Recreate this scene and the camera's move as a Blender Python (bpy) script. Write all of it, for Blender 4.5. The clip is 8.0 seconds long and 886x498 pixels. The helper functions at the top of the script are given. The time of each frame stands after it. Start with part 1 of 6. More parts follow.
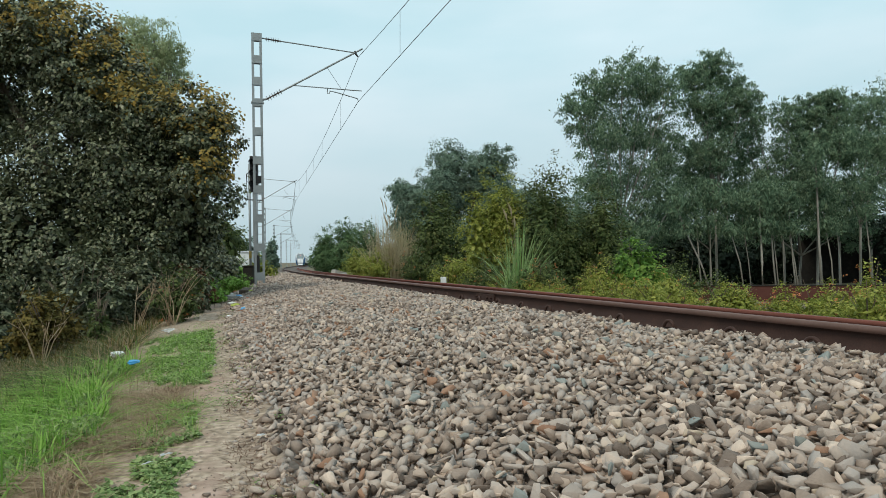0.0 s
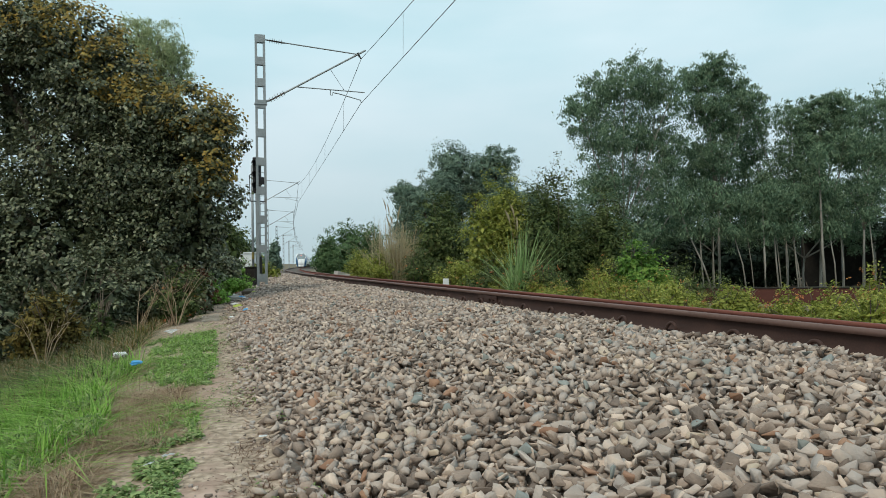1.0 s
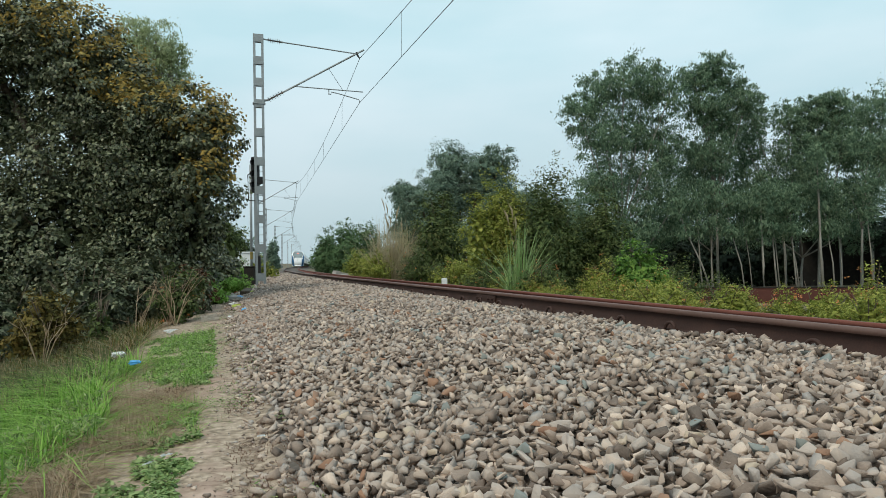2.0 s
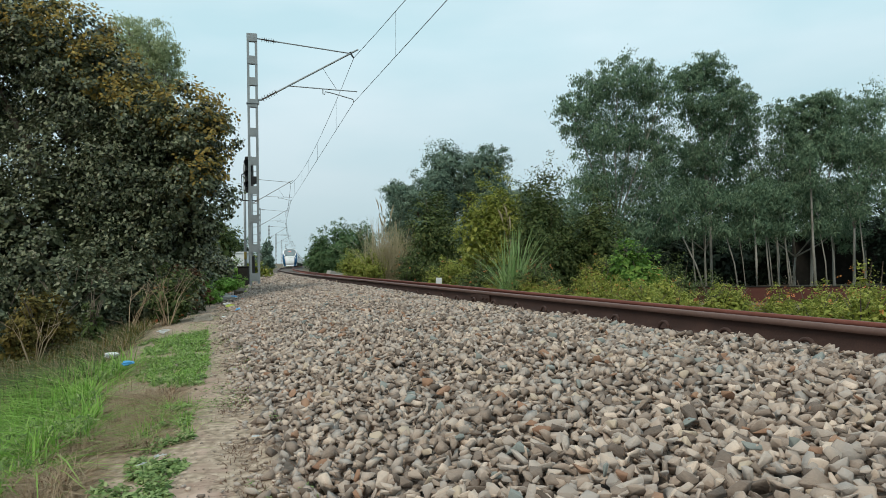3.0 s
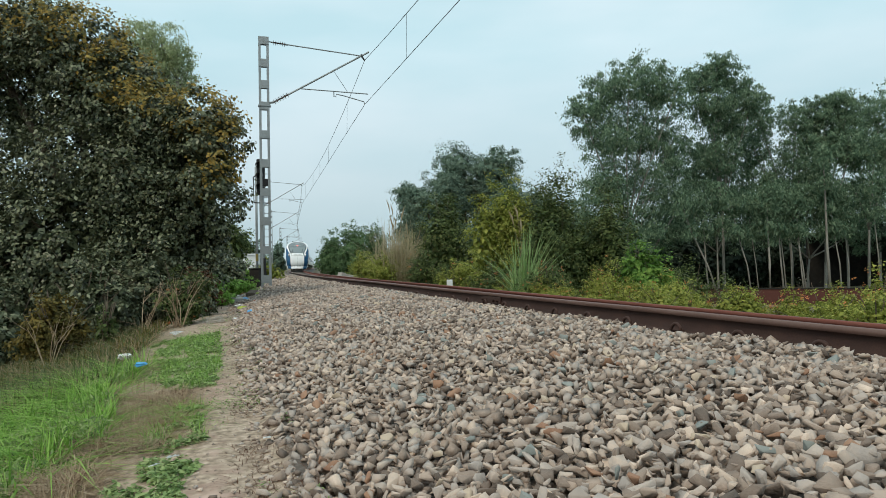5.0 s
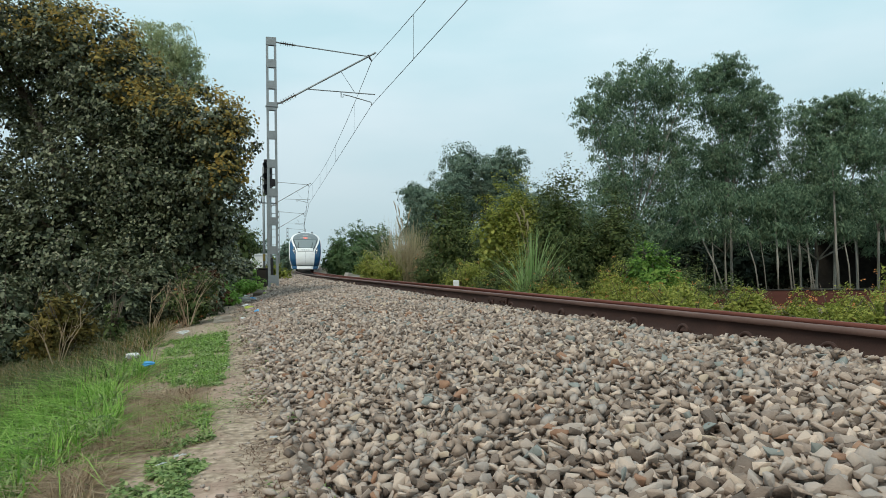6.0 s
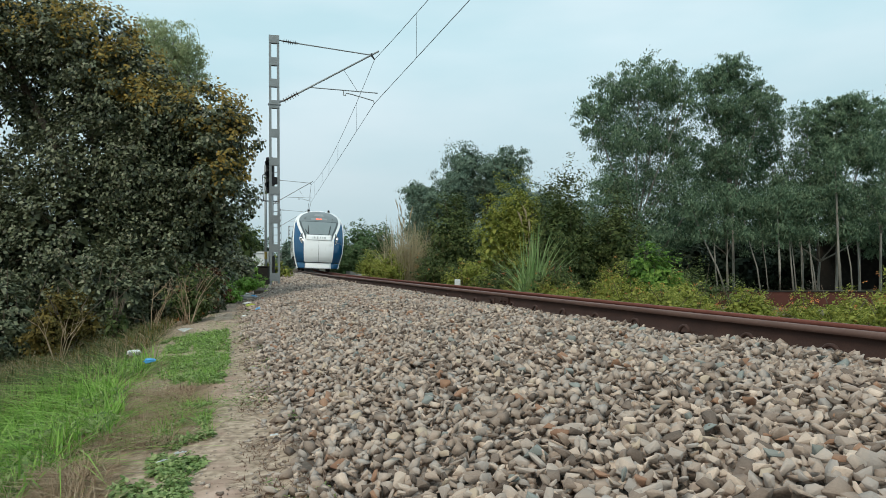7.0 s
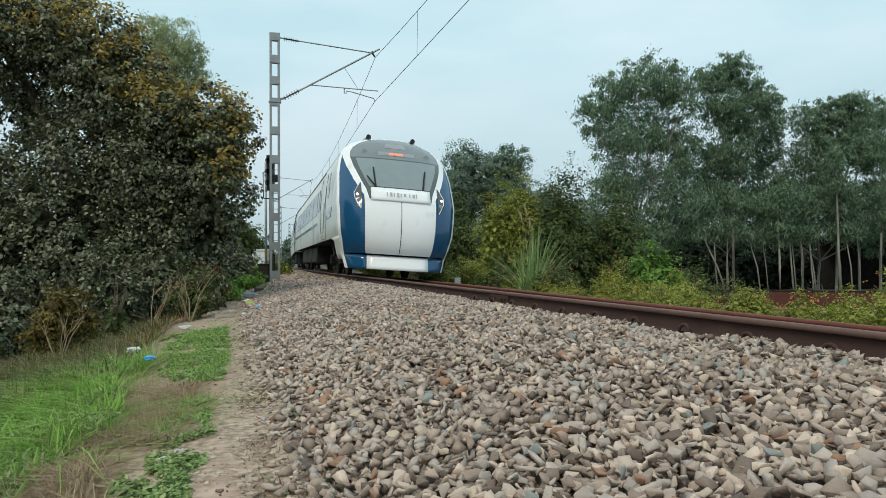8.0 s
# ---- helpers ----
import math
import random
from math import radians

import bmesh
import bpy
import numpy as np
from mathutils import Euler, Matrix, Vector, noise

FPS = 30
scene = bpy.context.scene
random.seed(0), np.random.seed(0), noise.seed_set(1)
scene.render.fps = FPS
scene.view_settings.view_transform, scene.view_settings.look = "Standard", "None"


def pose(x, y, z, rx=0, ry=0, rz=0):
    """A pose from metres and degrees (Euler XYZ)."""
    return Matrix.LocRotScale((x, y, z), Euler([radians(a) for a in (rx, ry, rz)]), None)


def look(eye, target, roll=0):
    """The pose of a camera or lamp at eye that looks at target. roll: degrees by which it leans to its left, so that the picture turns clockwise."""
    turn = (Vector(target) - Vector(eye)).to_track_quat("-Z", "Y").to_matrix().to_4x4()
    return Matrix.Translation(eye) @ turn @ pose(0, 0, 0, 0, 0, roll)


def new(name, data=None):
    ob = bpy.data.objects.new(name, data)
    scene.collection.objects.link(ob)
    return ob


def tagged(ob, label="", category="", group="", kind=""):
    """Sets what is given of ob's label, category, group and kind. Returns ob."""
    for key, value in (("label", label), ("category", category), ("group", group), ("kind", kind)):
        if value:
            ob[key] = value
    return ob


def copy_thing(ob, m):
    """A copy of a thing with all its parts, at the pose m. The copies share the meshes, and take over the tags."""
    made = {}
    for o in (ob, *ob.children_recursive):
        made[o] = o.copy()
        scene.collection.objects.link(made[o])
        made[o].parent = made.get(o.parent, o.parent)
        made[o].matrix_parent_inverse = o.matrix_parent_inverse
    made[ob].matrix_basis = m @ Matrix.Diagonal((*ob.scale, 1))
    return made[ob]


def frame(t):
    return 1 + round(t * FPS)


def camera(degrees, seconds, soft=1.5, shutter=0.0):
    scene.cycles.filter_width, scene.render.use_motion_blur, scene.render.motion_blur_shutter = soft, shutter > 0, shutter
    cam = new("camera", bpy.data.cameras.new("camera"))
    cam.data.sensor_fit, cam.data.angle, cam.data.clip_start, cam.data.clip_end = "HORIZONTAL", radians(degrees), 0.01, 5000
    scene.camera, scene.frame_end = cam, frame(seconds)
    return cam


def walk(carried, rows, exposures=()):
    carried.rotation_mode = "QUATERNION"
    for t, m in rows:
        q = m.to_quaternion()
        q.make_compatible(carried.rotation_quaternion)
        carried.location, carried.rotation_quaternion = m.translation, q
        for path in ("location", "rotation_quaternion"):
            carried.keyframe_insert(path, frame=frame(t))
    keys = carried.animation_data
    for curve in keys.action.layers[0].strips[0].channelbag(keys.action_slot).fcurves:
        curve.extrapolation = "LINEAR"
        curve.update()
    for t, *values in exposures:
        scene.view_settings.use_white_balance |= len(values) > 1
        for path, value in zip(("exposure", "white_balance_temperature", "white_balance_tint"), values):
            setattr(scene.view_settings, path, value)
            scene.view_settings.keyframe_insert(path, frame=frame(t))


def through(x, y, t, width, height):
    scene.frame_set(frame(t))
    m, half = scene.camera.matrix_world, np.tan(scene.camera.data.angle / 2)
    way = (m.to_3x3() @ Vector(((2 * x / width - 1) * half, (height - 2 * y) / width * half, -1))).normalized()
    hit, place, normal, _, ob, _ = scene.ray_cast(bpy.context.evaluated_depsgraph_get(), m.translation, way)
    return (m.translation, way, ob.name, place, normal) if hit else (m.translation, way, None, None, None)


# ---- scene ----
# The way of the hand-held camera: seconds, tilt, lean, turn (degrees), at one spot beside the track.
EYE = (0.0, 0.0, 0.85)
TURNS = [
    (0.0, 0.895, 1.055, -1.193), (0.5, 1.089, 0.946, -1.186), (1.0, 1.038, 0.906, -0.985), (1.5, 1.005, 0.906, -0.937),
    (3.0, 0.964, 1.011, -1.583), (3.5, 0.722, 1.454, -0.912), (4.0, 1.036, 1.050, -1.209), (4.5, 1.122, 1.058, -1.027),
    (6.0, 1.190, 0.889, -0.100), (6.5, 0.916, 0.638, -0.280), (7.0, 1.117, 0.509, 0.028), (7.5, 1.094, 0.432, -0.067),
    (8.0, 0.960, 0.319, 0.036),
]
cam = camera(67.02, 8.0, soft=0.7)
walk(cam, [(t, pose(*EYE, 90 + p, r, y)) for t, p, r, y in TURNS])

# ---- light: an overcast sky, one broad soft sun behind the cloud ----
world = bpy.data.worlds.new("overcast_sky")
scene.world = world
world.use_nodes = True
wn, wl = world.node_tree.nodes, world.node_tree.links
wn.clear()
w_out = wn.new("ShaderNodeOutputWorld")
w_bg = wn.new("ShaderNodeBackground")
w_sky = wn.new("ShaderNodeTexSky")
w_sky.sky_type = 'NISHITA'
w_sky.sun_disc = False
w_sky.sun_elevation, w_sky.sun_rotation = radians(49), radians(210)
w_sky.air_density, w_sky.dust_density, w_sky.ozone_density = 1.0, 3.0, 1.5
w_gain = wn.new("ShaderNodeVectorMath")
w_gain.operation = 'SCALE'
w_gain.inputs["Scale"].default_value = 0.09
w_tc = wn.new("ShaderNodeTexCoord")
w_map = wn.new("ShaderNodeMapping")
w_map.inputs["Scale"].default_value = (1.2, 1.2, 4.0)
w_noise = wn.new("ShaderNodeTexNoise")
w_noise.inputs["Scale"].default_value = 1.6
w_noise.inputs["Detail"].default_value = 5.0
w_noise.inputs["Roughness"].default_value = 0.45
w_ramp = wn.new("ShaderNodeValToRGB")
w_ramp.color_ramp.elements[0].position, w_ramp.color_ramp.elements[1].position = 0.38, 0.64
w_ramp.color_ramp.elements[0].color = (0.545, 0.775, 0.845, 1)
w_ramp.color_ramp.elements[1].color = (0.745, 0.895, 0.955, 1)
w_sep = wn.new("ShaderNodeSeparateXYZ")
w_low = wn.new("ShaderNodeMapRange")
w_low.inputs["From Min"].default_value, w_low.inputs["From Max"].default_value = -0.02, 0.30
w_haze = wn.new("ShaderNodeMix")
w_haze.data_type = 'RGBA'
w_haze.inputs[6].default_value = (0.475, 0.60, 0.645, 1)
w_mix = wn.new("ShaderNodeMix")
w_mix.data_type = 'RGBA'
w_mix.inputs[0].default_value = 0.92
wl.new(w_sky.outputs[0], w_gain.inputs[0])
wl.new(w_tc.outputs["Generated"], w_map.inputs[0])
wl.new(w_map.outputs[0], w_noise.inputs["Vector"])
wl.new(w_noise.outputs[0], w_ramp.inputs[0])
wl.new(w_tc.outputs["Generated"], w_sep.inputs[0])
wl.new(w_sep.outputs[2], w_low.inputs["Value"])
wl.new(w_low.outputs[0], w_haze.inputs[0])
wl.new(w_ramp.outputs[0], w_haze.inputs[7])
wl.new(w_gain.outputs[0], w_mix.inputs[6])
wl.new(w_haze.outputs[2], w_mix.inputs[7])
wl.new(w_mix.outputs[2], w_bg.inputs[0])
w_bg.inputs[1].default_value = 1.08
wl.new(w_bg.outputs[0], w_out.inputs[0])

sun = new("sun", bpy.data.lights.new("sun", 'SUN'))
sun.data.energy, sun.data.angle, sun.data.color = 1.5, radians(14), (1.0, 0.885, 0.70)
sun.matrix_world = look((-24, -42, 55), (0, 0, 0))


# ---- materials ----
def material(name, colours, rough=0.8, metal=0.0, scale=6.0, fine=60.0, bump=0.3, depth=0.01, island=0.0, per_object=0.0,
             spec=0.3, sheen_through=0.0, stretch=(1, 1, 1), dirt=None):
    """A surface whose colour wanders between the given ones at two scales, with a fine relief."""
    m = bpy.data.materials.new(name)
    m.use_nodes = True
    n, l = m.node_tree.nodes, m.node_tree.links
    bsdf = n["Principled BSDF"]
    bsdf.inputs["Roughness"].default_value = rough
    bsdf.inputs["Metallic"].default_value = metal
    bsdf.inputs["Specular IOR Level"].default_value = spec
    tc = n.new("ShaderNodeTexCoord")
    mp = n.new("ShaderNodeMapping")
    mp.inputs["Scale"].default_value = stretch
    l.new(tc.outputs["Object"], mp.inputs[0])
    big, small = n.new("ShaderNodeTexNoise"), n.new("ShaderNodeTexNoise")
    big.inputs["Scale"].default_value, small.inputs["Scale"].default_value = scale, fine
    big.inputs["Detail"].default_value, small.inputs["Detail"].default_value = 4, 3
    l.new(mp.outputs[0], big.inputs["Vector"])
    l.new(mp.outputs[0], small.inputs["Vector"])
    ramp = n.new("ShaderNodeValToRGB")
    ramp.color_ramp.interpolation = 'LINEAR'
    e = ramp.color_ramp.elements
    while len(e) < len(colours):
        e.new(0.5)
    for i, c in enumerate(colours):
        e[i].position = 0.0 if len(colours) == 1 else i / (len(colours) - 1)
        e[i].color = (*c, 1)
    mixed = n.new("ShaderNodeMath")
    mixed.operation = 'MULTIPLY_ADD'
    mixed.inputs[1].default_value = 0.60
    l.new(small.outputs[0], mixed.inputs[0])
    last = n.new("ShaderNodeMath")
    last.operation = 'MULTIPLY_ADD'
    last.inputs[1].default_value = 0.85
    last.inputs[2].default_value = -0.235
    l.new(big.outputs[0], last.inputs[0])
    l.new(last.outputs[0], mixed.inputs[2])
    value = mixed.outputs[0]
    if island or per_object:
        pick = n.new("ShaderNodeNewGeometry").outputs["Random Per Island"] if island else n.new("ShaderNodeObjectInfo").outputs["Random"]
        amount = island or per_object
        blend = n.new("ShaderNodeMix")
        blend.inputs[0].default_value = amount
        l.new(value, blend.inputs[2])
        l.new(pick, blend.inputs[3])
        value = blend.outputs[0]
    l.new(value, ramp.inputs[0])
    colour = ramp.outputs[0]
    if dirt:
        spots = n.new("ShaderNodeTexNoise")
        spots.inputs["Scale"].default_value = dirt[1]
        spots.inputs["Detail"].default_value = 6
        l.new(mp.outputs[0], spots.inputs["Vector"])
        mask = n.new("ShaderNodeMapRange")
        mask.inputs["From Min"].default_value, mask.inputs["From Max"].default_value = dirt[2], dirt[2] + 0.15
        l.new(spots.outputs[0], mask.inputs["Value"])
        over = n.new("ShaderNodeMix")
        over.data_type = 'RGBA'
        over.inputs[7].default_value = (*dirt[0], 1)
        l.new(mask.outputs[0], over.inputs[0])
        l.new(colour, over.inputs[6])
        colour = over.outputs[2]
    l.new(colour, bsdf.inputs["Base Color"])
    if bump:
        b = n.new("ShaderNodeBump")
        b.inputs["Strength"].default_value, b.inputs["Distance"].default_value = bump, depth
        l.new(small.outputs[0], b.inputs["Height"])
        l.new(b.outputs[0], bsdf.inputs["Normal"])
    if sheen_through:
        tr = n.new("ShaderNodeBsdfTranslucent")
        add = n.new("ShaderNodeMixShader")
        add.inputs[0].default_value = sheen_through
        l.new(colour, tr.inputs[0])
        l.new(bsdf.outputs[0], add.inputs[1])
        l.new(tr.outputs[0], add.inputs[2])
        l.new(add.outputs[0], n["Material Output"].inputs[0])
    return m


def leaves_mat(name, colours, rough=0.55, through=0.25, spec=0.12, island=0.85):
    return material(name, colours, rough, scale=0.5, fine=3.0, bump=0, island=island, spec=spec, sheen_through=through)


# natural stone tones, the darkest lowered to imitate shadow contrast in the heap
STONE_TONES = [(0.070, 0.054, 0.045), (0.195, 0.149, 0.121), (0.335, 0.260, 0.210), (0.455, 0.354, 0.288), (0.39, 0.343, 0.310), (0.56, 0.440, 0.355), (0.80, 0.645, 0.53)]
M_STONE = material("ballast_stone", STONE_TONES,
                   0.85, scale=26, fine=140, bump=0.5, depth=0.005, island=0.80)
M_STONE_ONE = material("loose_ballast_stone", STONE_TONES,
                       0.85, scale=26, fine=140, bump=0.5, depth=0.005, per_object=0.80)
M_STONE_RED = material("reddish_stone", [(0.24, 0.13, 0.09), (0.40, 0.24, 0.15)], 0.85, scale=9, fine=110, depth=0.004)
M_STONE_PALE = material("pale_stone", [(0.42, 0.34, 0.26), (0.56, 0.44, 0.33)], 0.85, scale=9, fine=110, depth=0.004)
M_STONE_GREY = material("greenish_grey_stone", [(0.19, 0.205, 0.19), (0.31, 0.32, 0.295)], 0.8, scale=9, fine=110, depth=0.004)
M_RUST = material("rusty_rail_steel", [(0.024, 0.012, 0.009), (0.050, 0.024, 0.018), (0.085, 0.042, 0.030)], 0.75, 0.15, scale=5, fine=90, bump=0.3, depth=0.003, spec=0.4)
M_RAILTOP = material("rail_running_band", [(0.125, 0.068, 0.055), (0.215, 0.125, 0.100)], 0.5, 0.4, scale=3, fine=60, bump=0.1, depth=0.001, spec=0.5)
M_RUST_RED = material("dry_red_rust", [(0.13, 0.045, 0.034), (0.20, 0.070, 0.052), (0.26, 0.10, 0.075)], 0.8, 0.1, scale=5, fine=90, bump=0.3, depth=0.003)
M_CONCRETE = material("weathered_concrete", [(0.22, 0.21, 0.19), (0.36, 0.34, 0.31), (0.45, 0.43, 0.40)], 0.9, scale=4, fine=60, bump=0.4, depth=0.006)
M_GALV = material("galvanised_steel", [(0.20, 0.22, 0.23), (0.30, 0.325, 0.335), (0.38, 0.40, 0.41)], 0.55, 0.35, scale=3, fine=30, bump=0.15, depth=0.003, dirt=((0.16, 0.12, 0.09), 3.0, 0.62))
M_WIRE = material("dark_wire", [(0.04, 0.045, 0.05), (0.09, 0.095, 0.10)], 0.6, 0.4, bump=0)
M_INSUL = material("brown_porcelain", [(0.03, 0.02, 0.018), (0.07, 0.04, 0.03)], 0.3, bump=0, spec=0.6)
M_BLACK = material("matt_black_paint", [(0.010, 0.010, 0.012), (0.03, 0.03, 0.032)], 0.6, scale=8, fine=40, bump=0.1)
M_LENS = material("dark_signal_glass", [(0.02, 0.02, 0.025), (0.05, 0.05, 0.05)], 0.15, bump=0, spec=0.6)
M_BARK = material("brown_bark", [(0.05, 0.038, 0.028), (0.11, 0.085, 0.062), (0.17, 0.135, 0.10)], 0.95, scale=5, fine=40, bump=0.9, depth=0.02, stretch=(1, 1, 0.25))
M_EUCBARK = material("pale_eucalyptus_bark", [(0.10, 0.09, 0.075), (0.25, 0.235, 0.205), (0.42, 0.40, 0.36)], 0.8, scale=2.5, fine=25, bump=0.4, depth=0.01, stretch=(1, 1, 0.3))
M_LEAF_DARK = leaves_mat("dark_broad_leaf", [(0.015, 0.022, 0.010), (0.052, 0.066, 0.031), (0.140, 0.158, 0.086), (0.30, 0.31, 0.195)], 0.40, 0.15, 0.32)
M_LEAF_YELLOW = leaves_mat("yellowing_leaf", [(0.24, 0.190, 0.060), (0.44, 0.290, 0.070), (0.20, 0.200, 0.085), (0.56, 0.40, 0.11)], 0.5, 0.35)
M_LEAF_EUC = leaves_mat("eucalyptus_leaf", [(0.052, 0.098, 0.060), (0.105, 0.175, 0.108), (0.185, 0.275, 0.170), (0.310, 0.400, 0.255)], 0.5, 0.36)
M_LEAF_PALE = leaves_mat("pale_sage_leaf", [(0.22, 0.28, 0.14), (0.36, 0.42, 0.23), (0.50, 0.55, 0.34)], 0.5, 0.45)
# green taken almost to black: the shade under the grove, put into the leaf colour
M_LEAF_UNDER = leaves_mat("shade_dark_understorey_leaf", [(0.010, 0.018, 0.012), (0.026, 0.040, 0.026), (0.050, 0.068, 0.045)], 0.6, 0.1)
# distance haze is mixed into this paler, bluish leaf colour
M_LEAF_FAR = leaves_mat("haze_tinted_far_leaf", [(0.085, 0.140, 0.105), (0.150, 0.215, 0.158), (0.220, 0.290, 0.210)], 0.6, 0.2)
M_LEAF_GREEN = leaves_mat("fresh_green_leaf", [(0.050, 0.117, 0.022), (0.106, 0.215, 0.041), (0.175, 0.305, 0.060), (0.263, 0.377, 0.090)], 0.5, 0.3)
M_LEAF_BUSH = leaves_mat("scrub_leaf", [(0.020, 0.036, 0.012), (0.060, 0.090, 0.030), (0.115, 0.150, 0.052), (0.185, 0.205, 0.078)], 0.55, 0.22)
M_LEAF_MID = leaves_mat("blue_green_bush_leaf", [(0.045, 0.090, 0.040), (0.100, 0.170, 0.072), (0.165, 0.245, 0.110)], 0.55, 0.22)
M_LEAF_LANTANA = leaves_mat("yellow_green_shrub_leaf", [(0.075, 0.100, 0.018), (0.215, 0.255, 0.050), (0.360, 0.385, 0.090), (0.48, 0.455, 0.125)], 0.55, 0.35)
M_FLOWER = leaves_mat("orange_flower", [(0.45, 0.16, 0.05), (0.60, 0.28, 0.10), (0.55, 0.14, 0.10)], 0.6, 0.3)
M_LEAF_OCHRE = leaves_mat("ochre_weed_leaf", [(0.035, 0.032, 0.012), (0.12, 0.095, 0.028), (0.22, 0.16, 0.045), (0.10, 0.11, 0.035)], 0.6, 0.3)
M_LEAF_RUST = leaves_mat("rust_brown_dead_leaf", [(0.05, 0.022, 0.014), (0.11, 0.05, 0.03), (0.18, 0.09, 0.055)], 0.8, 0.2)
M_DRY = leaves_mat("dry_stalk", [(0.24, 0.165, 0.105), (0.40, 0.295, 0.195), (0.56, 0.44, 0.31)], 0.8, 0.25)
M_GRASS = leaves_mat("fresh_grass", [(0.080, 0.165, 0.026), (0.190, 0.360, 0.062), (0.310, 0.510, 0.110), (0.460, 0.600, 0.20)], 0.55, 0.38)
M_WEED = leaves_mat("creeping_weed_leaf", [(0.085, 0.150, 0.048), (0.190, 0.285, 0.100), (0.310, 0.410, 0.165), (0.45, 0.52, 0.25)], 0.6, 0.3)
M_KANS = leaves_mat("tall_grass_blade", [(0.15, 0.26, 0.085), (0.27, 0.39, 0.15), (0.42, 0.50, 0.25)], 0.5, 0.35)
M_PLUME = leaves_mat("pale_grass_plume", [(0.392, 0.324, 0.204), (0.560, 0.486, 0.324)], 0.8, 0.4)
M_BRICK = material("red_boundary_brick", [(0.045, 0.016, 0.014), (0.085, 0.030, 0.024), (0.13, 0.05, 0.037)], 0.9, scale=3, fine=50, per_object=0.4, bump=0.4)
M_WHITE = material("white_gloss_paint", [(0.85, 0.87, 0.88), (0.89, 0.90, 0.91)], 0.18, scale=1.5, fine=12, bump=0.02, spec=0.5, dirt=((0.72, 0.72, 0.70), 1.5, 0.60))
M_OFFWHITE = material("dusty_white_body_paint", [(0.70, 0.745, 0.71), (0.78, 0.815, 0.78)], 0.30, scale=1.0, fine=14, bump=0.02, spec=0.5, dirt=((0.50, 0.50, 0.46), 0.9, 0.55))
M_BLUE = material("deep_blue_gloss_paint", [(0.010, 0.070, 0.165), (0.016, 0.095, 0.21)], 0.09, scale=1.2, fine=14, bump=0.02, spec=0.55)
M_GLASS = material("tinted_windscreen", [(0.055, 0.070, 0.075), (0.085, 0.10, 0.105)], 0.06, bump=0, spec=0.9)
M_GLASSDARK = material("dark_window_band", [(0.012, 0.014, 0.016), (0.03, 0.033, 0.035)], 0.12, bump=0, spec=0.3)
M_RUBBER = material("black_rubber", [(0.012, 0.012, 0.013), (0.025, 0.025, 0.026)], 0.7, bump=0)
M_UNDER = material("underframe_grime", [(0.012, 0.011, 0.010), (0.030, 0.027, 0.024), (0.06, 0.052, 0.045)], 0.8, 0.2, scale=3, fine=30)
M_GREYROOF = material("grey_roof_paint", [(0.33, 0.35, 0.36), (0.45, 0.47, 0.47)], 0.5, scale=2, fine=20, bump=0.1)
M_PLAST_BLUE = material("blue_plastic_film", [(0.06, 0.30, 0.60), (0.12, 0.42, 0.75)], 0.35, bump=0.2, scale=20)
M_PLAST_WHITE = material("white_litter", [(0.62, 0.64, 0.65), (0.80, 0.81, 0.80)], 0.45, bump=0.2, scale=20)
M_BOARD = material("pale_weathered_board", [(0.38, 0.33, 0.27), (0.52, 0.46, 0.39)], 0.9, scale=8, fine=60, bump=0.3)
M_PLAST_GREEN = material("yellow_green_wrapper", [(0.35, 0.45, 0.08), (0.5, 0.55, 0.12)], 0.4, bump=0.2, scale=20)
M_PLAST_RED = material("red_orange_wrapper", [(0.45, 0.10, 0.05), (0.6, 0.2, 0.08)], 0.4, bump=0.2, scale=20)
M_SHED = material("white_painted_shed", [(0.62, 0.66, 0.68), (0.74, 0.77, 0.78)], 0.6, scale=2, fine=20, bump=0.1)


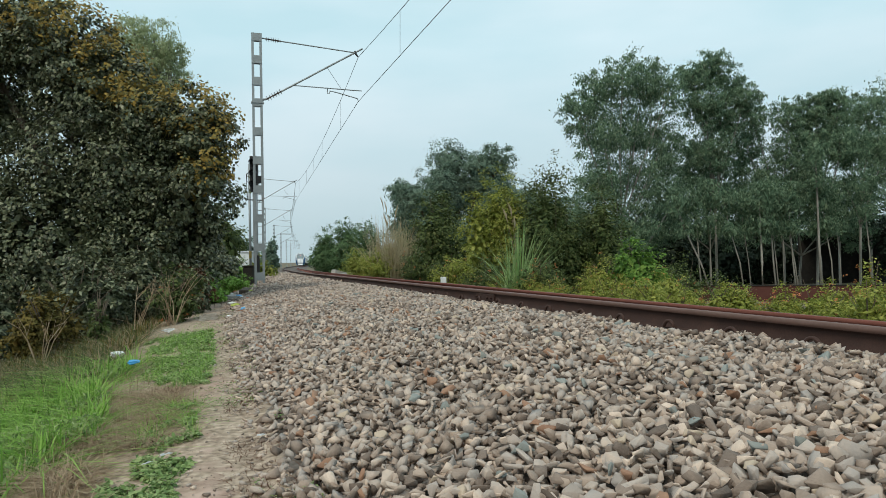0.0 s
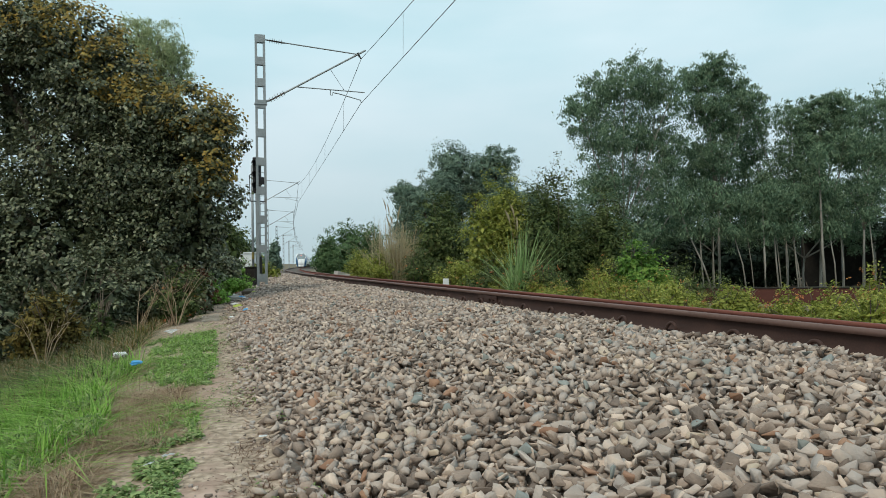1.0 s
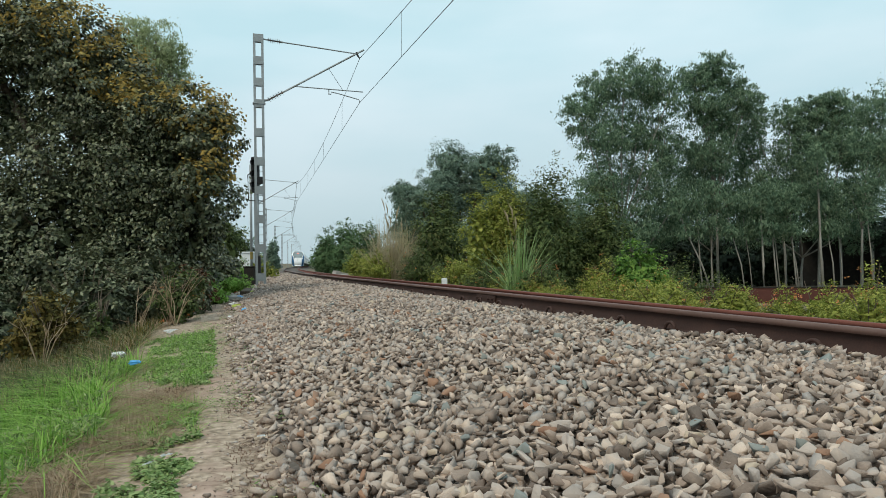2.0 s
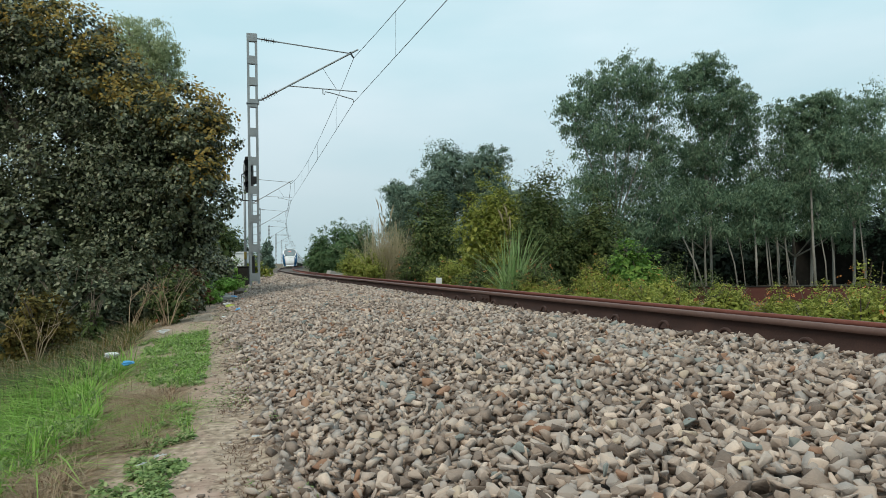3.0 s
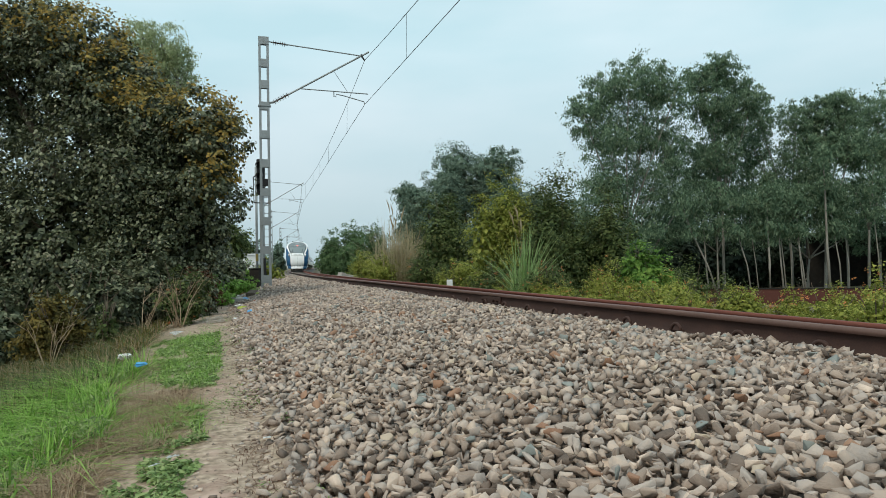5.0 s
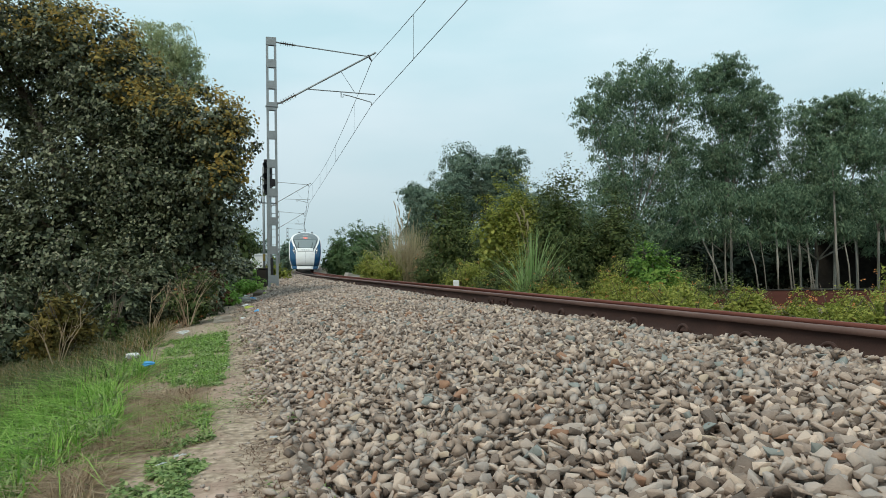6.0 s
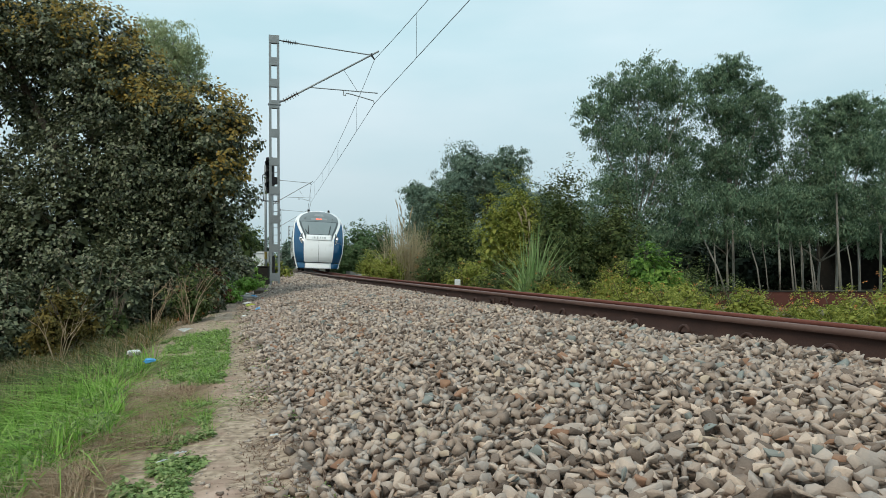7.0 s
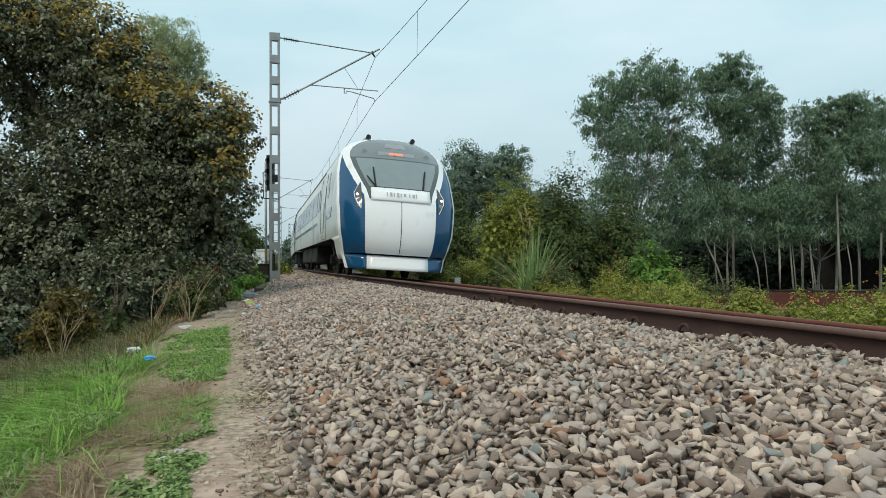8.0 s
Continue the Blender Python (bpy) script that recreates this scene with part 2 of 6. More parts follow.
def ground_mat():
    """Earth, trodden path, dusty verge and ballast bed in one sheet, parted by two masks with ragged borders."""
    m = material("ground_earth", [(0.10, 0.075, 0.05), (0.17, 0.13, 0.09), (0.25, 0.195, 0.14)], 0.95, scale=1.3, fine=45, bump=0.6, depth=0.005, dirt=((0.085, 0.105, 0.035), 0.8, 0.50))
    n, l = m.node_tree.nodes, m.node_tree.links
    bsdf = n["Principled BSDF"]
    colour = bsdf.inputs["Base Color"].links[0].from_socket
    tc = n.new("ShaderNodeTexCoord")
    for name, shades, scale, edge in (("verge", [(0.17, 0.13, 0.088), (0.36, 0.275, 0.205), (0.56, 0.445, 0.345)], 26.0, 0.55),
                                      ("bare", [(0.28, 0.19, 0.145), (0.42, 0.295, 0.235), (0.54, 0.40, 0.325)], 5.0, 0.75),
                                      # bed kept dark so its colour stands for shade in the gaps between stones
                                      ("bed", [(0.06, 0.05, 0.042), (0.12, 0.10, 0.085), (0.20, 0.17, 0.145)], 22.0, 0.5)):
        at = n.new("ShaderNodeAttribute")
        at.attribute_name = name
        rag, tone = n.new("ShaderNodeTexNoise"), n.new("ShaderNodeTexNoise")
        rag.inputs["Scale"].default_value, rag.inputs["Detail"].default_value = 7.0, 7
        tone.inputs["Scale"].default_value, tone.inputs["Detail"].default_value = scale, 6
        l.new(tc.outputs["Object"], rag.inputs["Vector"])
        l.new(tc.outputs["Object"], tone.inputs["Vector"])
        add = n.new("ShaderNodeMath")
        add.operation = 'MULTIPLY_ADD'
        add.inputs[1].default_value, add.inputs[2].default_value = edge * 1.6, -edge * 0.8
        l.new(rag.outputs[0], add.inputs[0])
        both = n.new("ShaderNodeMath")
        both.operation = 'ADD'
        l.new(add.outputs[0], both.inputs[0])
        l.new(at.outputs["Fac"], both.inputs[1])
        step = n.new("ShaderNodeMapRange")
        step.inputs["From Min"].default_value, step.inputs["From Max"].default_value = 0.38, 0.62
        l.new(both.outputs[0], step.inputs["Value"])
        ramp = n.new("ShaderNodeValToRGB")
        e = ramp.color_ramp.elements
        e.new(0.5)
        for i, c in enumerate(shades):
            e[i].position, e[i].color = 0.28 + 0.22 * i, (*c, 1)
        l.new(tone.outputs[0], ramp.inputs[0])
        mix = n.new("ShaderNodeMix")
        mix.data_type = 'RGBA'
        l.new(step.outputs[0], mix.inputs[0])
        l.new(colour, mix.inputs[6])
        l.new(ramp.outputs[0], mix.inputs[7])
        colour = mix.outputs[2]
    l.new(colour, bsdf.inputs["Base Color"])
    return m


M_GROUND = ground_mat()


def glow(name, colour, strength):
    m = bpy.data.materials.new(name)
    m.use_nodes = True
    b = m.node_tree.nodes["Principled BSDF"]
    b.inputs["Base Color"].default_value = (*colour, 1)
    b.inputs["Emission Color"].default_value = (*colour, 1)
    b.inputs["Emission Strength"].default_value = strength
    return m


M_LAMP = glow("lit_headlamp", (0.95, 0.97, 1.0), 3.0)
M_LED = glow("red_led_letters", (1.0, 0.12, 0.05), 2.2)


# ---- mesh helpers ----
def part(name, bm, mat, parent=None, label="", smooth=False):
    me = bpy.data.meshes.new(name)
    bm.to_mesh(me)
    bm.free()
    return link(name, me, mat, parent, label, smooth)


def link(name, me, mat, parent=None, label="", smooth=False):
    if mat and not me.materials:
        me.materials.append(mat)
    if smooth:
        me.polygons.foreach_set("use_smooth", [True] * len(me.polygons))
    ob = new(name, me)
    ob.parent = parent
    if label:
        tagged(ob, label)
    return ob


def mesh_of(name, verts, loops, sizes, mat):
    """A mesh from arrays: corners, corner indices, and the number of corners of each face."""
    me = bpy.data.meshes.new(name)
    verts, loops, sizes = np.asarray(verts, np.float32), np.asarray(loops, np.int32), np.asarray(sizes, np.int32)
    me.vertices.add(len(verts))
    me.vertices.foreach_set("co", verts.ravel())
    me.loops.add(len(loops))
    me.loops.foreach_set("vertex_index", loops)
    me.polygons.add(len(sizes))
    me.polygons.foreach_set("loop_start", np.concatenate([[0], np.cumsum(sizes)[:-1]]).astype(np.int32))
    me.update(calc_edges=True)
    if mat:
        me.materials.append(mat)
    return me


def box(bm, x0, x1, y0, y1, z0, z1, bevel=0.0, m=None):
    r = bmesh.ops.create_cube(bm, size=1.0)
    mat = Matrix.Translation(((x0 + x1) / 2, (y0 + y1) / 2, (z0 + z1) / 2)) @ Matrix.Diagonal((x1 - x0, y1 - y0, z1 - z0, 1))
    bmesh.ops.transform(bm, matrix=(m @ mat) if m else mat, verts=r["verts"])
    if bevel:
        edges = list({e for v in r["verts"] for e in v.link_edges})
        bmesh.ops.bevel(bm, geom=edges, offset=bevel, segments=2, profile=0.5, affect='EDGES')
    return bm


def tube(bm, points, radii, sides=8, caps=True):
    """A round bar through the points, with a radius at each."""
    points = [Vector(p) for p in points]
    rings = []
    for i, p in enumerate(points):
        d = (points[min(i + 1, len(points) - 1)] - points[max(i - 1, 0)]).normalized()
        side = d.cross(Vector((0, 0, 1)))
        side = side.normalized() if side.length > 1e-4 else Vector((1, 0, 0))
        up = side.cross(d)
        r = radii[i] if hasattr(radii, "__len__") else radii
        rings.append([bm.verts.new(p + (side * math.cos(a) + up * math.sin(a)) * r) for a in (2 * math.pi * k / sides for k in range(sides))])
    for a, b in zip(rings, rings[1:]):
        for k in range(sides):
            bm.faces.new((a[k], a[(k + 1) % sides], b[(k + 1) % sides], b[k]))
    if caps:
        bm.faces.new(rings[0][::-1])
        bm.faces.new(rings[-1])
    return bm


def empty(name, m=None):
    ob = new(name)
    ob.empty_display_size = 0.3
    if m:
        ob.matrix_basis = m
    return ob


# ---- the line of the track: a long curve that runs out to straight, falling gently ----
def track_x(y):
    return 4.45 - 0.169 * y - 9.625 * (1 - math.exp(-y / 55.0)) if y > 0 else 4.45 - 0.34 * y


def track_slope(y):
    return -0.169 - 0.175 * math.exp(-y / 55.0) if y > 0 else -0.34


def track_z(y):
    """Height of the raised outer rail's head."""
    return 0.445 - 0.0040 * max(0.0, y - 15.0) + 0.011 * min(1.0, max(0.0, (14.0 - y) / 8.0))


GAUGE = 1.74


def cant(y):
    """Degrees by which the track leans to the inside of its curve."""
    return float(np.interp(y, [6, 14, 20, 45, 80, 130], [5.3, 4.6, 4.3, 3.0, 1.5, 0.0]))


def track_pose(y):
    """At the middle between the rail heads; its y axis runs along the track away from the camera, its x axis to the inner rail."""
    a = math.degrees(math.atan(-track_slope(y)))
    c = cant(y)
    drop = math.sin(radians(c)) * GAUGE / 2
    return pose(track_x(y), y, track_z(y) - drop, 0, 0, a) @ pose(0, 0, 0, 0, c, 0)


ST_Y = np.arange(-40.0, 460.0, 0.1)
ST_X = np.array([track_x(y) for y in ST_Y])
ST_S = np.concatenate([[0], np.cumsum(np.hypot(np.diff(ST_X), np.diff(ST_Y)))])


def y_at(s):
    return float(np.interp(s, ST_S, ST_Y))


def s_at(y):
    return float(np.interp(y, ST_Y, ST_S))


def offset(lateral, y):
    """A point of the plan at a distance to the inner (positive) or outer (negative) side of the track's middle."""
    k = track_slope(y)
    q = 1 / math.hypot(1, k)
    return track_x(y) + lateral * q, y - lateral * k * q


def lateral_of(x, y):
    yy = y
    for _ in range(4):
        k = track_slope(yy)
        q = 1 / math.hypot(1, k)
        lat = ((x - track_x(yy)) * 1 + (y - yy) * -k) * q
        yy = y + lat * k * q
    k = track_slope(yy)
    q = 1 / math.hypot(1, k)
    return ((x - track_x(yy)) * 1 + (y - yy) * -k) * q, yy


PROFILE = [(-400, -1.6), (-40, -1.6), (-14, -1.4), (-9, -0.95), (-7, -0.62), (-5.6, -0.28), (-4.8, -0.06), (-4.2, 0.0), (-4.0, 0.0), (-3.7, 0.06), (-3.0, 0.21), (-2.4, 0.275),
           (-1.6, 0.308), (-1.15, 0.304), (-0.9, 0.272), (0.9, 0.14), (1.7, 0.10), (2.4, 0.0), (3.6, -0.42), (5.0, -0.60), (9, -1.2), (16, -1.75), (30, -2.0), (400, -2.0)]
PR_A, PR_Z = np.array([p[0] for p in PROFILE]), np.array([p[1] for p in PROFILE])


def ground_z(x, y):
    lat, yy = lateral_of(x, y)
    sag = track_z(yy) - 0.445
    near = max(0.0, 1 - abs(lat) / 120.0)
    return float(np.interp(lat, PR_A, PR_Z)) + sag * near


def bumps(x, y, amp=0.03):
    return amp * (noise.noise((x * 1.1, y * 1.1, 3.0)) + 0.5 * noise.noise((x * 3.1, y * 3.1, 7.0)))


# ---- the ground: one sheet to the horizon, shaped as the embankment ----
def build_ground():
    lats = [-2500, -900, -400, -200, -100, -60, -40, -28, -20, -14, -11, -9, -8] + [-7, -6.6, -6.2, -5.9, -5.6, -5.4, -5.2] + [round(-5.1 + 0.05 * i, 2) for i in range(30)] + [round(-3.6 + 0.2 * i, 2) for i in range(31)] + [2.8, 3.2, 3.6, 4.2, 5, 6, 7.5, 9, 12, 16, 22, 30, 45, 70, 110, 200, 400, 900, 2500]
    ys = [-600, -200, -80, -30, -12] + [round(-6 + 0.25 * i, 2) for i in range(25)] + [round(0.35 + 0.1 * i, 2) for i in range(115)] + [round(12 + 0.25 * i, 2) for i in range(55)] + [26 + 1.0 * i for i in range(45)] + [75, 82, 90, 100, 115, 130, 150, 175, 200, 240, 300, 400, 600, 1000, 1800, 3500]
    verts, loops = [], []
    for y in ys:
        for a in lats:
            px, py = offset(a, min(max(y, -40), 300))
            py += y - min(max(y, -40), 300)
            px += track_slope(300) * max(0, y - 300) + (-0.34) * min(0, y + 40)
            yy = min(max(y, -40), 300)
            z = float(np.interp(a, PR_A, PR_Z)) + (track_z(yy) - 0.445) * max(0.0, 1 - abs(a) / 120.0)
            if abs(a) < 30 and -10 < y < 90:
                z += bumps(px, py, 0.010 if -4.7 < a < 3 else 0.06)
            if -3.85 < a < 2.6:
                z -= 0.075
            verts.append((px, py, z))
    n = len(lats)
    bare, verge, bed = [], [], []
    for y in ys:
        for a in lats:
            w = 0.10 * noise.noise((y * 0.9, 2.0, 0.0)) + 0.05 * noise.noise((y * 3.0, 6.0, 0.0))
            gap = noise.noise((y * 0.55, 11.0, 0.0))
            bare.append(max(0.0, 1 - abs(a + 4.21 + w) / 0.24) * (float(np.interp(y, [3.0, 4.2], [1.0, 0.55])) + (0.25 * gap if y > 3.4 else 0.0)) if y < 40 else 0.0)
            verge.append(float(np.interp(a, [-5.4, -4.8, -3.6, -3.2], [0, 0.8, 0.9, 0])) if y < 60 else 0.0)
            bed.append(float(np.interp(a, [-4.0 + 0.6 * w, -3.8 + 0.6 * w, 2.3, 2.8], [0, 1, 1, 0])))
    for j in range(len(ys) - 1):
        for i in range(n - 1):
            loops += [j * n + i, j * n + i + 1, (j + 1) * n + i + 1, (j + 1) * n + i]
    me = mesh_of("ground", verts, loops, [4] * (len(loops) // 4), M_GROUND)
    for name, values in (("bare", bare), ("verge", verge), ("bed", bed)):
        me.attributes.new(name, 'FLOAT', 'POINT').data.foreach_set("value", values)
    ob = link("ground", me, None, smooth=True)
    tagged(ob, "earth embankment with a trodden path beside the ballast", "ground", kind="structure")


build_ground()

# ---- rails ----
RAIL = [(-0.075, -0.172), (0.075, -0.172), (0.075, -0.161), (0.03, -0.150), (0.010, -0.138), (0.0085, -0.055), (0.018, -0.045), (0.036, -0.040), (0.036, -0.010), (0.030, -0.002),
        (0.0, 0.0), (-0.030, -0.002), (-0.036, -0.010), (-0.036, -0.040), (-0.018, -0.045), (-0.0085, -0.055), (-0.010, -0.138), (-0.03, -0.150), (-0.075, -0.161)]
RAIL_YS = [-14 + 0.5 * i for i in range(150)] + [61 + 3 * i for i in range(90)]


def build_rail(side):
    verts, loops, mats = [], [], []
    for y in RAIL_YS:
        m = track_pose(y)
        verts += [tuple(m @ Vector((side * GAUGE / 2 + x, 0, z))) for x, z in RAIL]
    n = len(RAIL)
    for j in range(len(RAIL_YS) - 1):
        for i in range(n):
            k = (i + 1) % n
            loops += [j * n + i, j * n + k, (j + 1) * n + k, (j + 1) * n + i]
            mats.append(1 if i in ((8, 9, 10, 11, 12) if side < 0 else (9, 10)) else 0)
    me = mesh_of("rail", verts, loops, [4] * len(mats), M_RUST if side < 0 else M_RUST_RED)
    me.materials.append(M_RAILTOP)
    me.polygons.foreach_set("material_index", mats)
    return tagged(link("rail", me, None), "rust-brown steel rail on concrete sleepers, curving away" if side < 0 else "rust-brown steel inner rail, lower on the banked curve", "rail", group="rails of the track")


rail_outer = build_rail(-1)
rail_inner = build_rail(1)


def fishplate(y):
    """A bolted joint on the outer face of the near rail."""
    m = track_pose(y) @ pose(-GAUGE / 2, 0, 0)
    bm = box(bmesh.new(), -0.034, -0.016, -0.30, 0.30, -0.140, -0.048, 0.005, m)
    plate = part("fishplate", bm, M_RUST, rail_outer, "thick bolted joint plate, rusty")
    for k in (-0.24, -0.12, 0.12, 0.24):
        bm = bmesh.new()
        tube(bm, [m @ Vector((-0.030, k, -0.093)), m @ Vector((-0.062, k, -0.093))], 0.018, 6)
        part("bolt", bm, M_RUST, plate)


fishplate(8.75)


def build_sleepers():
    first = None
    sy = s_at(-3.0)
    count = 0
    while True:
        y = y_at(sy + 0.62 * count)
        if y > 46:
            break
        m = track_pose(y)
        if first is None:
            first = empty("sleeper", m)
            bm = box(bmesh.new(), -1.30, 1.30, -0.11, 0.11, -0.40, -0.196, 0.02)
            part("sleeper_body", bm, M_CONCRETE, first)
            for s in (-1, 1):
                for o in (-1, 1):
                    bm = bmesh.new()
                    cx = s * GAUGE / 2 + o * 0.085
                    pts = [(cx + o * 0.018, -0.052, -0.175)] + [(cx + o * 0.018, 0.058 * -math.cos(a), -0.160 + 0.062 * math.sin(a)) for a in (math.pi * k / 9 for k in range(10))] + [(cx - o * 0.045, 0.05, -0.158), (cx - o * 0.05, 0.0, -0.150)]
                    tube(bm, pts, 0.013, 6)
                    part("rail_clip", bm, M_RUST, first, "sprung steel rail clip, rusty", smooth=True)
            tagged(first, "concrete sleeper with sprung clips, buried in ballast", "railway sleeper", group="sleepers of the track")
        else:
            copy_thing(first, m)
        count += 1


build_sleepers()


# ---- ballast stones ----
def stone_shapes(count, corners, bevel, seed):
    rng = random.Random(seed)
    shapes = []
    for _ in range(count):
        bm = bmesh.new()
        flat = rng.uniform(0.42, 0.78)
        long = rng.uniform(1.05, 1.6)
        for _ in range(corners):
            v = Vector((rng.gauss(0, 1), rng.gauss(0, 1), rng.gauss(0, 1))).normalized()
            v = Vector((math.copysign(abs(v.x) ** 0.62, v.x) * long, math.copysign(abs(v.y) ** 0.62, v.y), math.copysign(abs(v.z) ** 0.62, v.z) * flat)) * 0.92
            bm.verts.new(v * rng.uniform(0.82, 1.06))
        r = bmesh.ops.convex_hull(bm, input=bm.verts[:])
        bmesh.ops.delete(bm, geom=list({g for g in r["geom_interior"] + r["geom_unused"] if isinstance(g, bmesh.types.BMVert)}), context='VERTS')
        if bevel:
            bmesh.ops.dissolve_limit(bm, angle_limit=radians(18), verts=bm.verts[:], edges=bm.edges[:])
            bmesh.ops.bevel(bm, geom=bm.edges[:], offset=bevel, segments=1, profile=0.5, affect='EDGES')
        bmesh.ops.triangulate(bm, faces=bm.faces[:])
        bm.verts.index_update()
        shapes.append((np.array([v.co[:] for v in bm.verts]), np.array([[v.index for v in f.verts] for f in bm.faces])))
        bm.free()
    return shapes


def turns(rng, n, tilt):
    """Random turning matrices: any heading, tipped by about tilt radians."""
    a, b, c = rng.uniform(0, 2 * np.pi, n), rng.normal(0, tilt, n), rng.normal(0, tilt, n)
    ca, sa, cb, sb, cc, sc = np.cos(a), np.sin(a), np.cos(b), np.sin(b), np.cos(c), np.sin(c)
    z, o = np.zeros(n), np.ones(n)
    rz = np.stack([ca, -sa, z, sa, ca, z, z, z, o], 1).reshape(-1, 3, 3)
    ry = np.stack([cb, z, sb, z, o, z, -sb, z, cb], 1).reshape(-1, 3, 3)
    rx = np.stack([o, z, z, z, cc, -sc, z, sc, cc], 1).reshape(-1, 3, 3)
    return ry @ rx @ rz


def heap(spots, sizes, shapes, rng, tilt=0.75):
    """All stones of the heap in one mesh's arrays."""
    pick = rng.integers(0, len(shapes), len(spots))
    verts, faces, base = [], [], 0
    for k, (v, f) in enumerate(shapes):
        sel = np.where(pick == k)[0]
        if not len(sel):
            continue
        r = turns(rng, len(sel), tilt)
        w = np.einsum("nij,vj->nvi", r, v) * sizes[sel][:, None, None] + spots[sel][:, None, :]
        idx = f[None] + (np.arange(len(sel)) * len(v))[:, None, None] + base
        verts.append(w.reshape(-1, 3))
        faces.append(idx.reshape(-1, 3))
        base += len(sel) * len(v)
    return np.concatenate(verts), np.concatenate(faces)


def ballast_spots(rng, y0, y1, a0, a1, step, lift):
    ys = np.arange(y0, y1, step)
    out = []
    for y in ys:
        lat = np.arange(a0, a1, step) + rng.uniform(-0.5, 0.5, int(math.ceil((a1 - a0) / step - 1e-9)))[:len(np.arange(a0, a1, step))] * step
        k = track_slope(y)
        q = 1 / math.hypot(1, k)
        yj = y + rng.uniform(-0.5, 0.5, len(lat)) * step
        x = track_x(y) + lat * q + (yj - y) * k
        yy = yj - lat * k * q
        z = np.interp(lat, PR_A, PR_Z) + (track_z(y) - 0.445)
        und = np.array([0.035 * noise.noise((a * 1.6, b * 1.1, 1.0)) + 0.022 * noise.noise((a * 4.0, b * 3.0, 5.0)) for a, b in zip(x, yy)])
        edge = np.clip((lat + 4.0) / 0.5, 0, 1)
        z = z + und * edge + rng.uniform(-0.6, 0.6, len(lat)) * lift + lift * 0.3
        keep = np.ones(len(lat), bool)
        for s in (-1, 1) if a1 - a0 > 0.5 else ():
            keep &= np.abs(lat - s * GAUGE / 2) > 0.092
        keep &= ~((lat < -3.82) & (rng.uniform(0, 1, len(lat)) < (-3.84 - lat + 0.05 * np.sin(yy * 2.3) + 0.04 * np.sin(yy * 7.1)) / 0.16))
        out.append(np.stack([x, yy, z], 1)[keep])
    return np.concatenate(out)


